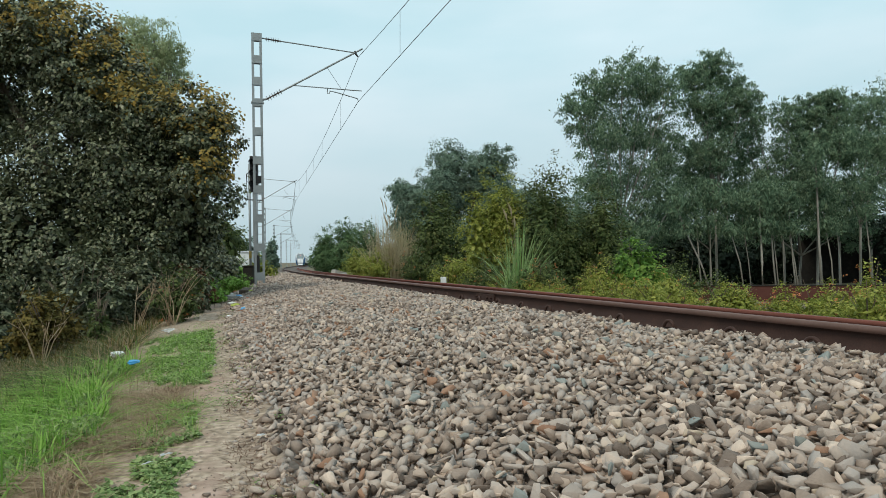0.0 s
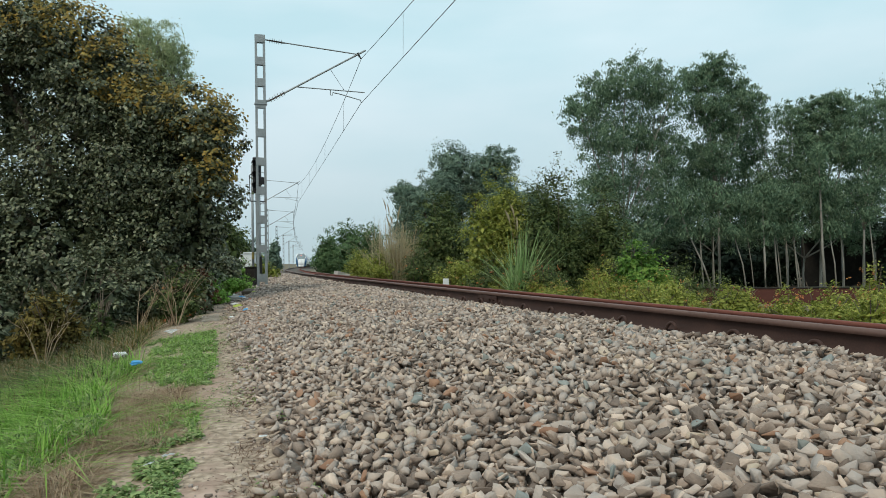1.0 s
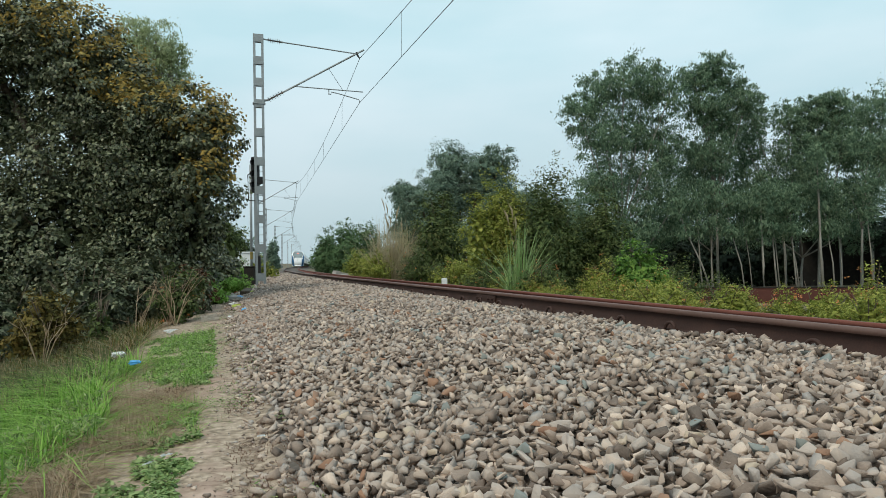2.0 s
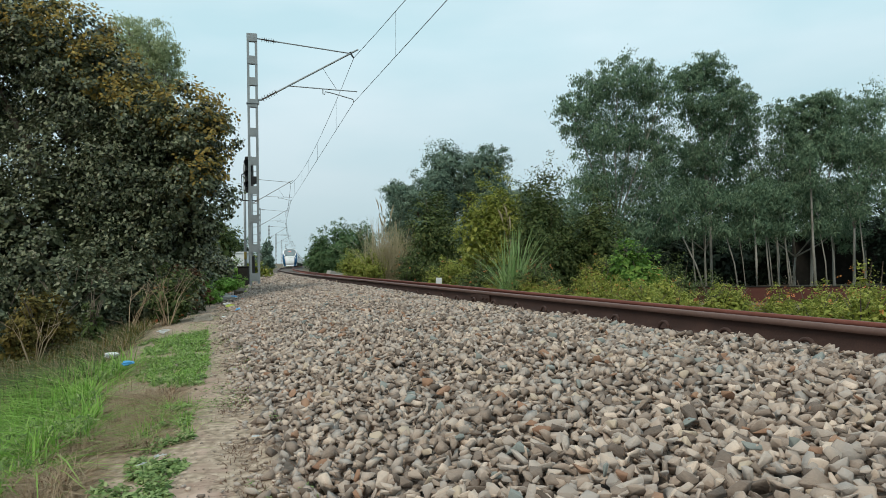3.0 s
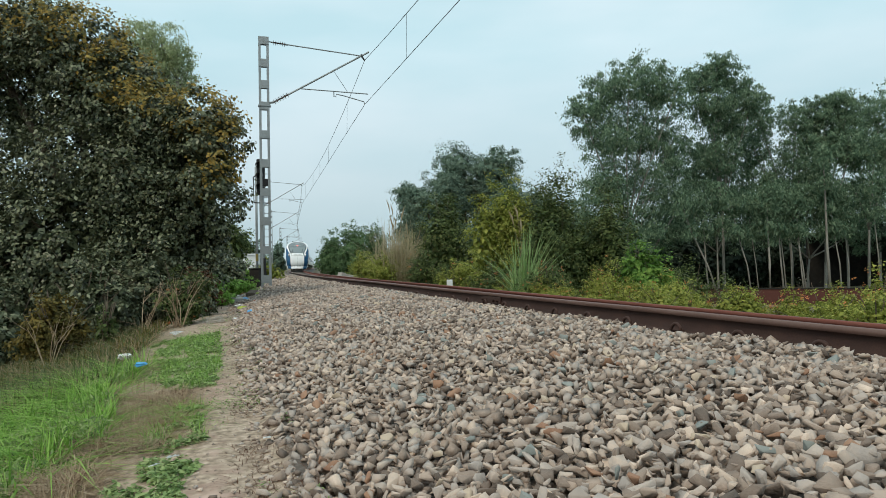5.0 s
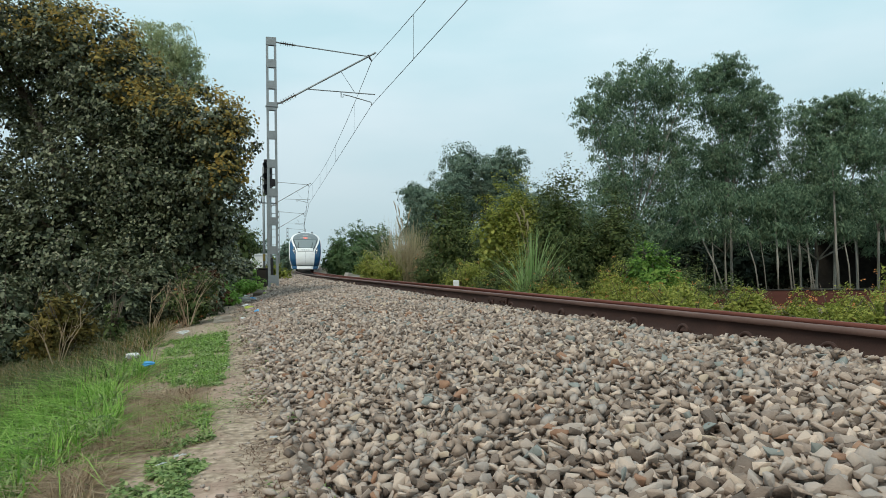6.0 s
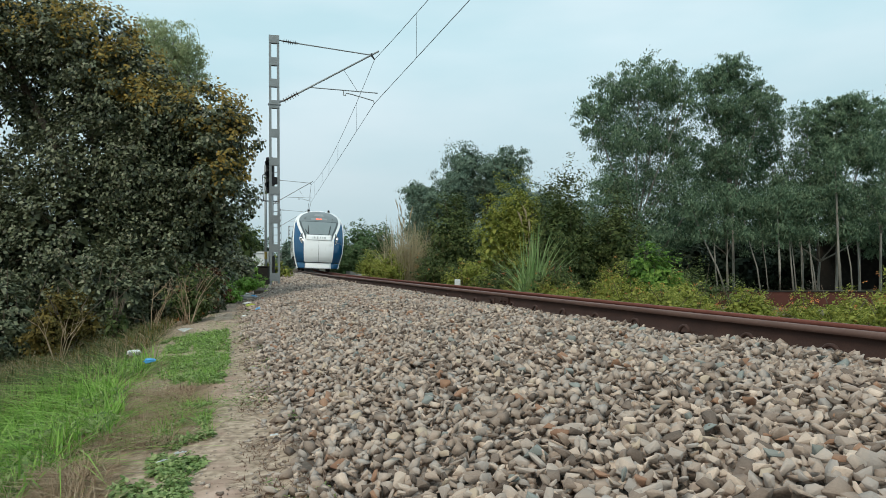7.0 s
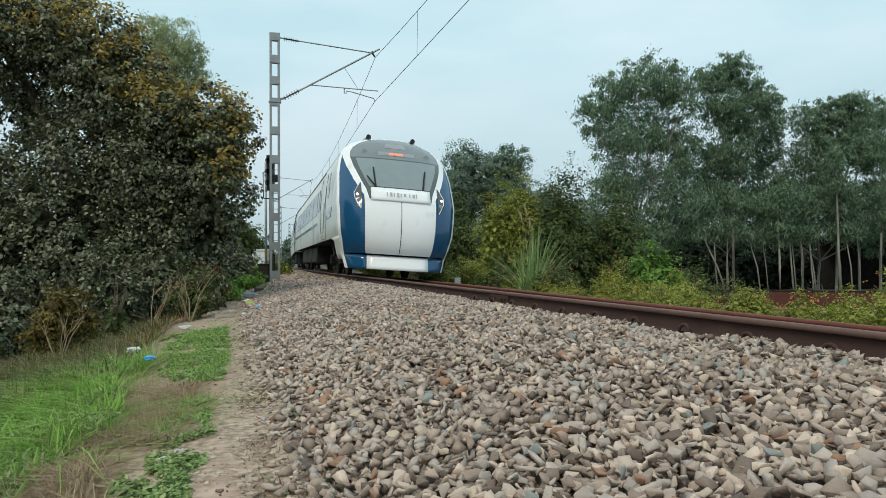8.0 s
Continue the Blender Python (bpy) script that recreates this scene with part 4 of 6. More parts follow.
def bare_trunk(x, y, top, lean, r, seed):
    g = random.Random(seed)
    z = ground_z(x, y)
    high = max(top, 4.6)
    lean, top = lean * min(2.2, (high - z) / (top - z)), high
    bm = bmesh.new()
    tube(bm, [(x, y, z - 0.2), (x + lean * 0.3 + g.uniform(-.1, .1), y, z + (top - z) * 0.35), (x + lean * 0.75, y, z + (top - z) * 0.7), (x + lean, y, top)], [r * 0.60, r * 0.46, r * 0.36, r * 0.2], 8)
    t = tagged(empty("tree", pose(0, 0, 0)), "slim pale-barked eucalyptus with a thin crown", "tree", "eucalyptus grove")
    part("trunk", bm, M_EUCBARK, t, smooth=True)
    crown("crown", [(x + lean, y, top, 1.1, 1.1, 1.4), (x + lean * 0.8, y, top - 1.8, 0.9, 0.9, 0.9)], 1500, 0.22, M_LEAF_EUC, t, seed, aspect=0.3, droop=0.8, shell=0.3, per=30)


for k, (x, y, top, lean, r) in enumerate([(19.64, 46, 1.9, -1.5, 0.13), (19.06, 46.4, 1.4, -0.2, 0.11), (19.7, 46.6, 5.2, 0.2, 0.085), (21.87, 46, 1.5, -0.7, 0.10), (22.6, 46.5, 2.0, -0.4, 0.07), (22.9, 45.6, 2.8, -0.05, 0.14), (23.4, 46.5, 1.6, -0.1, 0.10),
                                          (24.1, 46, 2.0, -0.25, 0.12), (24.5, 46.4, 1.8, -0.3, 0.085), (25.2, 47, 2.6, -0.1, 0.07), (25.5, 46, 2.2, -0.3, 0.10), (25.95, 46.5, 3.6, -0.8, 0.10), (26.95, 45.4, 7.6, -0.25, 0.18), (27.6, 46.5, 1.8, -0.2, 0.07), (28.1, 46, 1.6, -0.35, 0.10), (29.0, 46.6, 2.2, -0.2, 0.08), (30.8, 46, 5.6, -0.4, 0.09), (32.8, 46, 5.0, 0.2, 0.10)]):
    bare_trunk(x, y, top, lean, r, 90 + k)
# backing undergrowth, partly added to block skylight behind the trunks
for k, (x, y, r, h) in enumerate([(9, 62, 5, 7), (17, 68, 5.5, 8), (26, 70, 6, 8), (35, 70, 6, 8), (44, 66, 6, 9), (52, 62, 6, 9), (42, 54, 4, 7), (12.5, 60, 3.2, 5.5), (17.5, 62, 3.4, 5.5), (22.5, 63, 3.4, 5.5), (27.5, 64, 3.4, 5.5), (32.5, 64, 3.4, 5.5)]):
    shrub("dense undergrowth behind the grove, leaves darkened for its shade", x, y, r, h * 1.15, M_LEAF_UNDER, 6500, 0.36, 120 + k, name="undergrowth", group="undergrowth of the grove", stretch=1.3)
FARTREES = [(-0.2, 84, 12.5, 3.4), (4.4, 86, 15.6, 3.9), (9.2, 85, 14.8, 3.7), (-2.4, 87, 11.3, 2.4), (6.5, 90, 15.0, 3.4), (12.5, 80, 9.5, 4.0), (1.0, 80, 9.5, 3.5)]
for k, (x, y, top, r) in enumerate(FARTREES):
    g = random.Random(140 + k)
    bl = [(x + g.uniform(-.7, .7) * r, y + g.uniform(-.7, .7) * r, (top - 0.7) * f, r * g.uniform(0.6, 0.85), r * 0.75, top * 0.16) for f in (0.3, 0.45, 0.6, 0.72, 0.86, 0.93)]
    tree("broad tree far behind the scrub, haze put into its leaf colour", (x, y, -2.0), bl, 13000, 0.30, M_LEAF_FAR, M_BARK, 0.3, 140 + k, group="far trees", aspect=0.5, droop=0.3, clump=0.17, shell=0.55)
SCRUB = [  # x, y, spread, height, leaf, number, size, flowers, label
    (1.6, 38.0, 2.0, 3.4, M_LEAF_BUSH, 5000, 0.14, 0, "rounded bush with dull green leaves"),
    (4.6, 44.0, 2.6, 4.2, M_LEAF_BUSH, 5000, 0.17, 0, "rounded bush with dull green leaves"),
    (-0.6, 54.0, 2.6, 4.2, M_LEAF_BUSH, 4500, 0.19, 0, "rounded bush with dull green leaves"),
    (9.6, 42.0, 2.6, 4.6, M_LEAF_BUSH, 5000, 0.17, 0, "rounded bush with dull green leaves"),
    (5.3, 28.5, 2.2, 6.5, M_LEAF_BUSH, 20000, 0.12, 0, "tall dense bush with dull green leaves"),
    (3.0, 29.4, 1.9, 5.8, M_LEAF_LANTANA, 13000, 0.12, 0, "tall leafy bush with bright new leaves"),
    (7.5, 29.0, 1.8, 5.6, M_LEAF_BUSH, 13000, 0.12, 0, "tall dense bush with dull green leaves"),
    (0.4, 34.0, 2.2, 5.7, M_LEAF_BUSH, 8000, 0.14, 0, "rounded bush with dull green leaves"),
    (-1.4, 43.0, 2.0, 4.0, M_LEAF_BUSH, 6000, 0.15, 0, "rounded bush with dull green leaves"),
    (-5.0, 52.0, 2.2, 5.2, M_LEAF_MID, 6000, 0.17, 0, "rounded leafy bush by the line"),
    (-7.6, 62.0, 2.6, 5.9, M_LEAF_MID, 7000, 0.19, 0, "rounded leafy bush by the line"),
    (-12.6, 84.0, 2.8, 6.2, M_LEAF_MID, 7000, 0.24, 0, "rounded leafy bush by the line"),
    (-4.1, 38.0, 1.3, 1.9, M_LEAF_LANTANA, 3500, 0.09, 0, "low yellow-green shrub beside the track"),
    (-2.5, 33.0, 1.2, 1.8, M_LEAF_LANTANA, 3500, 0.09, 0, "low yellow-green shrub beside the track"),
    (-0.6, 27.0, 1.2, 1.7, M_LEAF_BUSH, 4000, 0.07, 20, "low brownish shrub beside the track"),
    (0.9, 24.0, 1.1, 1.6, M_LEAF_LANTANA, 4500, 0.065, 20, "low yellow-green shrub beside the track"),
    (2.0, 21.5, 1.0, 1.4, M_LEAF_BUSH, 4500, 0.06, 50, "low shrub with scattered orange flowers"),
    (3.2, 18.2, 1.0, 1.4, M_LEAF_BUSH, 4500, 0.055, 70, "low shrub with scattered orange flowers"),
    (4.3, 16.8, 0.9, 1.45, M_LEAF_LANTANA, 4500, 0.055, 70, "low shrub with scattered orange flowers"),
    (5.1, 16.6, 1.1, 2.0, M_LEAF_GREEN, 4500, 0.095, 0, "bushy green shrub in fresh leaf"),
    (4.9, 13.6, 0.95, 1.15, M_LEAF_LANTANA, 5500, 0.045, 40, "low yellow-green shrub with orange flowers"),
    (5.9, 12.6, 0.75, 0.75, M_LEAF_LANTANA, 3500, 0.042, 40, "low yellow-green shrub with orange flowers"),
    (5.9, 10.9, 0.6, 0.60, M_LEAF_LANTANA, 3000, 0.040, 40, "low yellow-green shrub with orange flowers"),
    (6.5, 9.7, 0.75, 0.95, M_LEAF_LANTANA, 5000, 0.045, 50, "low green shrub with orange flowers"),
    (6.75, 10.1, 0.75, 1.35, M_LEAF_LANTANA, 5000, 0.045, 70, "green shrub thick with orange flowers"),
    (6.6, 14.6, 0.9, 0.9, M_LEAF_LANTANA, 3000, 0.055, 30, "low brownish shrub beside the track"),
    (7.6, 20.0, 1.6, 1.9, M_LEAF_BUSH, 4500, 0.08, 0, "rounded scrub on the embankment foot"),
    (3.6, 24.5, 1.6, 2.1, M_LEAF_BUSH, 5000, 0.08, 0, "rounded scrub on the embankment foot"),
    (8.3, 26.0, 1.8, 2.3, M_LEAF_BUSH, 5000, 0.09, 0, "rounded scrub on the embankment foot"),
    (11.0, 32.0, 2.0, 2.6, M_LEAF_BUSH, 5000, 0.11, 0, "rounded scrub on the embankment foot"),
]
for k, (x, y, r, h, mat, n, s, fl, lab) in enumerate(SCRUB):
    shrub(lab, x, y, r, h, mat, n, s, 200 + k, flowers=fl, group="scrub beside the track")


for k in range(15):
    y = 7.6 + 0.85 * k
    g = random.Random(400 + k)
    x, yy = offset(g.uniform(3.9, 4.7), y)
    shrub("low yellow-green shrub with orange flowers", x, yy, g.uniform(0.5, 0.75), g.uniform(0.72, 1.0), M_LEAF_LANTANA, 3600, 0.045, 400 + k, flowers=(34, 0, 50, 14)[k % 4], group="scrub beside the track")


def grass_tuft(label, x, y, h, spread, n, seed, mat, plumes=0, lean=0.40, width=0.034):
    rng = np.random.default_rng(seed)
    z = ground_z(x, y)
    t = tagged(empty("tall_grass", pose(0, 0, 0)), label, "grass clump")
    roots = np.stack([x + rng.normal(0, spread, n), y + rng.normal(0, spread, n), np.full(n, z - 0.05)], 1)
    v, l, s = blades(roots, h, width, rng, lean, 0.8, 6)
    tagged(link("blades", mesh_of("blades", v, l, s, mat), None, t), kind="stuff")
    g = random.Random(seed)
    for _ in range(plumes):
        bm = bmesh.new()
        a, d = g.uniform(0, 6.28), g.uniform(0.1, 0.5)
        hh = h * g.uniform(1.05, 1.42)
        tip = Vector((x + math.cos(a) * d, y + math.sin(a) * d, z + hh))
        mid = Vector((x + math.cos(a) * d * 0.3, y + math.sin(a) * d * 0.3, z + hh * 0.6))
        tube(bm, [(x, y, z), mid, tip], [0.006, 0.005, 0.003], 5)
        stalk = part("stalk", bm, M_DRY, t)
        bm = bmesh.new()
        tube(bm, [mid.lerp(tip, 0.65), mid.lerp(tip, 0.85), tip + Vector((math.cos(a) * 0.08, 0, 0.03))], [0.008, 0.035, 0.004], 6)
        part("plume", bm, M_PLUME, stalk, "pale feathery seed head")
    return t


grass_tuft("clump of tall arching green grass with seed stalks", 2.60, 19.6, 2.3, 0.13, 130, 301, M_KANS, 3, 0.34, 0.040)
grass_tuft("pale dry clump of tall plumed grass", -1.9, 33.5, 3.2, 0.42, 620, 302, M_PLUME, 8, 0.20)
grass_tuft("pale dry clump of tall plumed grass", -1.2, 34.6, 2.9, 0.40, 420, 303, M_PLUME, 3, 0.20)


# ---- grass on the verge ----
def verge():
    rng = np.random.default_rng(77)
    t = tagged(empty("verge_grass", pose(0, 0, 0)), "fresh green grass and weeds on the sloping verge", "grass", kind="stuff")

    def scatter(n, y0, y1, a0, a1, test):
        out = []
        for _ in range(n):
            y = y0 + (y1 - y0) * rng.uniform() ** 1.5
            a = rng.uniform(a0, a1)
            x, yy = offset(a, y)
            if test(a, yy, x):
                out.append((x, yy, ground_z(x, yy) + bumps(x, yy, 0.06 if a < -4.7 else 0.02) - 0.01))
        return np.array(out)

    def patch(x, y, s=0.9, k=9.0):
        return noise.noise((x * s, y * s, k))
    def wob(x, y):
        return 0.10 * patch(x, y, 1.3, 2.0) + 0.06 * patch(x, y, 4.0, 3.0)

    def lush(a, y, x):
        return a < float(np.interp(y, [2.4, 3.0, 3.4, 5.0, 6.0, 9.0], [-4.95, -4.86, -4.78, -4.90, -4.84, -5.15])) + wob(x, y)

    def mat_of_weeds(a, y, x):
        far = 4.7 < y < 9.6 and float(np.interp(y, [4.7, 5.2, 9.6], [-4.52, -4.66, -4.98])) < a + 1.4 * wob(x, y) < -4.14
        near = 2.2 < y < 4.1 and float(np.interp(y, [2.2, 4.1], [-4.66, -4.42])) < a + wob(x, y) < -4.30
        return (far or near) and patch(x, y, 5.0, 3.0) + 0.6 * patch(x, y, 13.0, 3.0) > (-0.12 if y > 4.5 else -0.02)

    def dead(a, y, x):
        return (3.2 < y < 5.6 and -4.92 < a + wob(x, y) < -4.40) or (2.2 < y < 2.95 and -4.95 < a + wob(x, y) < -4.70)

    def put(name, p, shape, mat, label=""):
        v, l, s = shape
        tagged(link(name, mesh_of(name, v, l, s, mat), None, t, label), kind="stuff")

    p = scatter(30000, 2.2, 7.4, -6.2, -4.7, lambda a, y, x: lush(a, y, x) and patch(x, y, 3.5, 5.0) > -0.3)
    put("long_grass", p, blades(p, 0.14, 0.010, rng, 0.7, 1.1, 2), M_GRASS)
    p = scatter(8000, 2.2, 8.2, -6.4, -4.6, lambda a, y, x: patch(x, y, 1.6, 21.0) > -0.1)
    put("straw_in_grass", p, blades(p, 0.11, 0.006, rng, 1.0, 1.1, 2), M_DRY, "dead straw among the grass")
    p = scatter(60000, 2.2, 8.2, -6.4, -4.7, lambda a, y, x: lush(a, y, x) and patch(x, y, 1.8, 15.0) > -0.05)
    v = leaf_arrays(p + rng.uniform(0, 1, (len(p), 1)) * np.array([0, 0, 0.13]), rng.normal(0, 1, (len(p), 3)), 0.034, rng, 0.3)
    tagged(link("feathery_weeds", mesh_of("feathery_weeds", v, *quads(v), M_WEED), None, t, "fine feathery blue-green weeds"), kind="stuff")
    seeds = scatter(420, 2.3, 7.6, -6.3, -4.75, lambda a, y, x: lush(a, y, x) and patch(x, y, 1.1, 30.0) > -0.05)
    p = np.repeat(seeds, 30, 0)
    p[:, :2] += rng.normal(0, 0.04, (len(p), 2))
    put("grass_tufts", p, blades(p, 0.20, 0.013, rng, 0.9, 1.3, 3), M_GRASS, "yellow-green tufts among the grass")
    p = scatter(12000, 6.8, 13, -7.8, -5.0, lambda a, y, x: patch(x, y, 1.2, 4.0) > -0.3)
    put("dark_grass", p, blades(p, 0.24, 0.009, rng, 1.0, 1.1, 3), M_LEAF_BUSH, "dull green fine grass under the thicket")
    p = scatter(60000, 2.2, 6.0, -5.2, -4.3, dead)
    put("dry_grass", p, blades(p, 0.07, 0.0048, rng, 1.7, 1.1, 2), M_DRY, "matted dead straw-coloured grass")
    p = scatter(5000, 2.2, 6.0, -5.2, -4.35, dead)
    put("rusty_grass", p, blades(p, 0.06, 0.005, rng, 1.2, 1.0, 2), M_LEAF_RUST, "matted brown dead grass")
    p = scatter(170000, 2.2, 9.8, -5.05, -4.15, mat_of_weeds)
    h = 0.065 * (0.5 + 0.5 * np.array([patch(q[0], q[1], 6.0, 1.0) for q in p])[:, None])
    v = leaf_arrays(p + rng.uniform(0, 1, (len(p), 1)) * h * np.array([0, 0, 1.0]), np.tile(np.array([[0, 0, 0.5]]), (len(p), 1)), 0.030, rng, 0.5)
    tagged(link("creeping_weeds", mesh_of("creeping_weeds", v, *quads(v), M_WEED), None, t, "low creeping green weeds"), kind="stuff")
    p = scatter(9000, 4.7, 9.8, -5.0, -4.15, mat_of_weeds)
    put("fine_grass", p, blades(p, 0.10, 0.004, rng, 0.8, 1.0, 2), M_GRASS, "fine young grass among the weeds")
    p = scatter(12000, 2.2, 16, -4.75, -3.85, lambda a, y, x: patch(x, y, 2.2, 6.0) > (-0.15 if y > 3.6 else 0.25))
    put("straw", p, blades(p, 0.028, 0.003, rng, 1.8, 1.0, 2), M_DRY, "scattered dead straw on the earth")
    p = scatter(4200, 2.2, 9, -4.12, -3.84, lambda a, y, x: patch(x, y, 1.7, 12.0) > 0.0)
    put("rusty_litter", p, blades(p, 0.035, 0.004, rng, 1.5, 1.0, 2), M_LEAF_RUST, "brown dead stalks at the ballast edge")
    p = scatter(24000, 2.2, 14, -4.5, -3.82, lambda a, y, x: patch(x, y, 2.0, 8.0) + 0.5 * patch(x, y, 6.0, 8.0) > 0.10 and not (a < -4.05 and y < 3.6))
    v = leaf_arrays(p + rng.uniform(0, 1, (len(p), 1)) * np.array([0, 0, 0.03]), np.tile(np.array([[0, 0, 0.5]]), (len(p), 1)), 0.016, rng, 0.5)
    tagged(link("edge_weeds", mesh_of("edge_weeds", v, *quads(v), M_WEED), None, t, "small weeds at the ballast edge"), kind="stuff")
    p = scatter(9000, 6.6, 14, -7.5, -4.95, lambda a, y, x: patch(x, y, 1.5, 40.0) > -0.1)
    v, l, s = blades(p, 0.26, 0.005, rng, 0.9, 0.9, 3)
    tagged(link("wispy_grass", mesh_of("wispy_grass", v, l, s, M_DRY), None, t, "thin brown wispy grass"), kind="stuff")
    p = scatter(9000, 9, 34, -7.5, -5.0, lambda a, y, x: True)
    v, l, s = blades(p, 0.22, 0.012, rng, 0.5, 0.8, 3)
    tagged(link("far_grass", mesh_of("far_grass", v, l, s, M_LEAF_OCHRE), None, t), kind="stuff")


verge()


# ---- overhead line: lattice masts, brackets and wires ----
MAST_YS = [-14.0, 21.0, 53.5, 82.0, 117.0, 150.0, 185.0, 220.0]
MAST_LAT = -3.12


def mast_pose(y):
    x, yy = offset(MAST_LAT, y)
    a = math.degrees(math.atan(-track_slope(y)))
    return pose(x, yy, ground_z(x, yy) - 0.32, 0, 0, a)


def insulator(bm, a, b):
    a, b = Vector(a), Vector(b)
    tube(bm, [a, b], 0.022, 8)
    for k in range(6):
        c = a.lerp(b, (k + 0.5) / 6)
        d = (b - a).normalized() * 0.012
        tube(bm, [c - d, c + d * 0.2, c + d], [0.03, 0.085, 0.03], 10)
    return bm


def build_mast(m):
    t = tagged(empty("overhead_line_mast", m), "grey galvanised lattice mast with a bracket arm over the track", "catenary mast", "masts of the overhead line")
    top = 7.92
    for s in (-1, 1):
        bm = bmesh.new()
        x = 0.08 + s * 0.118
        box(bm, x - 0.035, x + 0.035, -0.06, -0.050, 0, top)
        box(bm, x + s * 0.023, x + s * 0.035, -0.050, 0.050, 0, top)
        box(bm, x - 0.035, x + 0.035, 0.050, 0.06, 0, top)
        part("channel", bm, M_GALV, t)
    zs = [7.80, 7.12, 6.47, 5.82] + [5.82 - 0.87 * k for k in range(1, 7)]
    for k, z in enumerate(zs):
        for f in (-1, 1):
            h = 0.12
            bm = box(bmesh.new(), -0.072, 0.232, f * 0.065 - 0.005, f * 0.065 + 0.005, z - h, min(z + h, top - 0.005))
            part("batten_plate", bm, M_GALV, t)
    bm = box(bmesh.new(), -0.22, 0.38, -0.30, 0.30, -0.2, 0.30, 0.03)
    part("footing", bm, M_CONCRETE, t, "concrete footing block")
    # bracket arm
    arm = part("stay_tube", tube(bmesh.new(), [(0.75, 0, 7.74), (3.05, 0, 7.555)], 0.020, 8), M_GALV, t)
    bm = tube(bmesh.new(), [(0.17, 0, 7.80), (0.34, 0, 7.775)], 0.022, 8)
    tube(bm, [(0.72, 0, 7.742), (0.80, 0, 7.736)], 0.03, 8)
    part("end_fitting", bm, M_GALV, arm)
    part("insulator", insulator(bmesh.new(), (0.34, 0, 7.775), (0.74, 0, 7.74)), M_INSUL, arm, "ribbed brown porcelain insulator")
    tub = part("bracket_tube", tube(bmesh.new(), [(0.78, 0, 6.20), (3.30, 0, 7.70)], 0.028, 8), M_GALV, t)
    part("end_fitting", tube(bmesh.new(), [(0.17, 0, 5.82), (0.26, 0, 5.93), (0.36, 0, 5.95)], 0.035, 8), M_GALV, tub)
    part("insulator", insulator(bmesh.new(), (0.34, 0, 5.94), (0.80, 0, 6.215)), M_INSUL, tub, "ribbed brown porcelain insulator")
    bm = box(bmesh.new(), -0.10, 0.27, -0.09, 0.09, 5.80, 5.84, 0.004)
    part("collar", bm, M_GALV, t)
    part("registration_tube", tube(bmesh.new(), [(1.14, 0, 6.41), (3.25, 0, 6.36)], 0.017, 8), M_GALV, t)
    bm = tube(bmesh.new(), [(2.18, 0, 6.39), (2.18, 0, 6.22), (2.24, 0, 6.22), (2.25, 0, 6.30), (2.45, 0, 6.27), (3.12, 0, 6.11), (3.14, 0, 6.02)], 0.016, 6)
    part("steady_arm", bm, M_GALV, t)
    part("drop_wire", tube(bmesh.new(), [(2.18, 0, 7.03), (2.60, 0, 6.40)], 0.007, 5), M_WIRE, t)
    bm = tube(bmesh.new(), [(3.05, 0, 7.60), (3.10, 0, 7.50), (3.16, 0, 7.42)], [0.04, 0.03, 0.02], 6)
    part("wire_clamp", bm, M_WIRE, t)
    return t


first_mast = build_mast(mast_pose(MAST_YS[1]))
for y in MAST_YS[:1] + MAST_YS[2:]:
    copy_thing(first_mast, mast_pose(y))


def build_wires():
    holders = [mast_pose(y) for y in MAST_YS]
    con = [m @ Vector((3.14, 0, 6.02)) for m in holders]
    cat = [m @ Vector((3.16, 0, 7.42)) for m in holders]
    w1 = tagged(empty("contact_wire", pose(0, 0, 0)), "taut copper contact wire above the track", "overhead wire", "wires of the overhead line")
    w2 = tagged(empty("catenary_wire", pose(0, 0, 0)), "sagging catenary wire with thin droppers", "overhead wire", "wires of the overhead line")
    for k in range(len(holders) - 1):
        r = 0.0085 if k < 2 else 0.012
        part("wire", tube(bmesh.new(), [con[k], con[k + 1]], r, 5), M_WIRE, w1)
        pts = [cat[k].lerp(cat[k + 1], f / 12) - Vector((0, 0, 0.62 * 4 * (f / 12) * (1 - f / 12))) for f in range(13)]
        part("wire", tube(bmesh.new(), pts, r, 5), M_WIRE, w2)
        for f in (1.6, 4.2, 6.0, 7.8, 10.4):
            p = pts[int(f)].lerp(pts[min(int(f) + 1, 12)], f - int(f))
            q = con[k].lerp(con[k + 1], f / 12)
            part("dropper", tube(bmesh.new(), [p, q], 0.0045 if k < 2 else 0.008, 4), M_WIRE, w2)


build_wires()


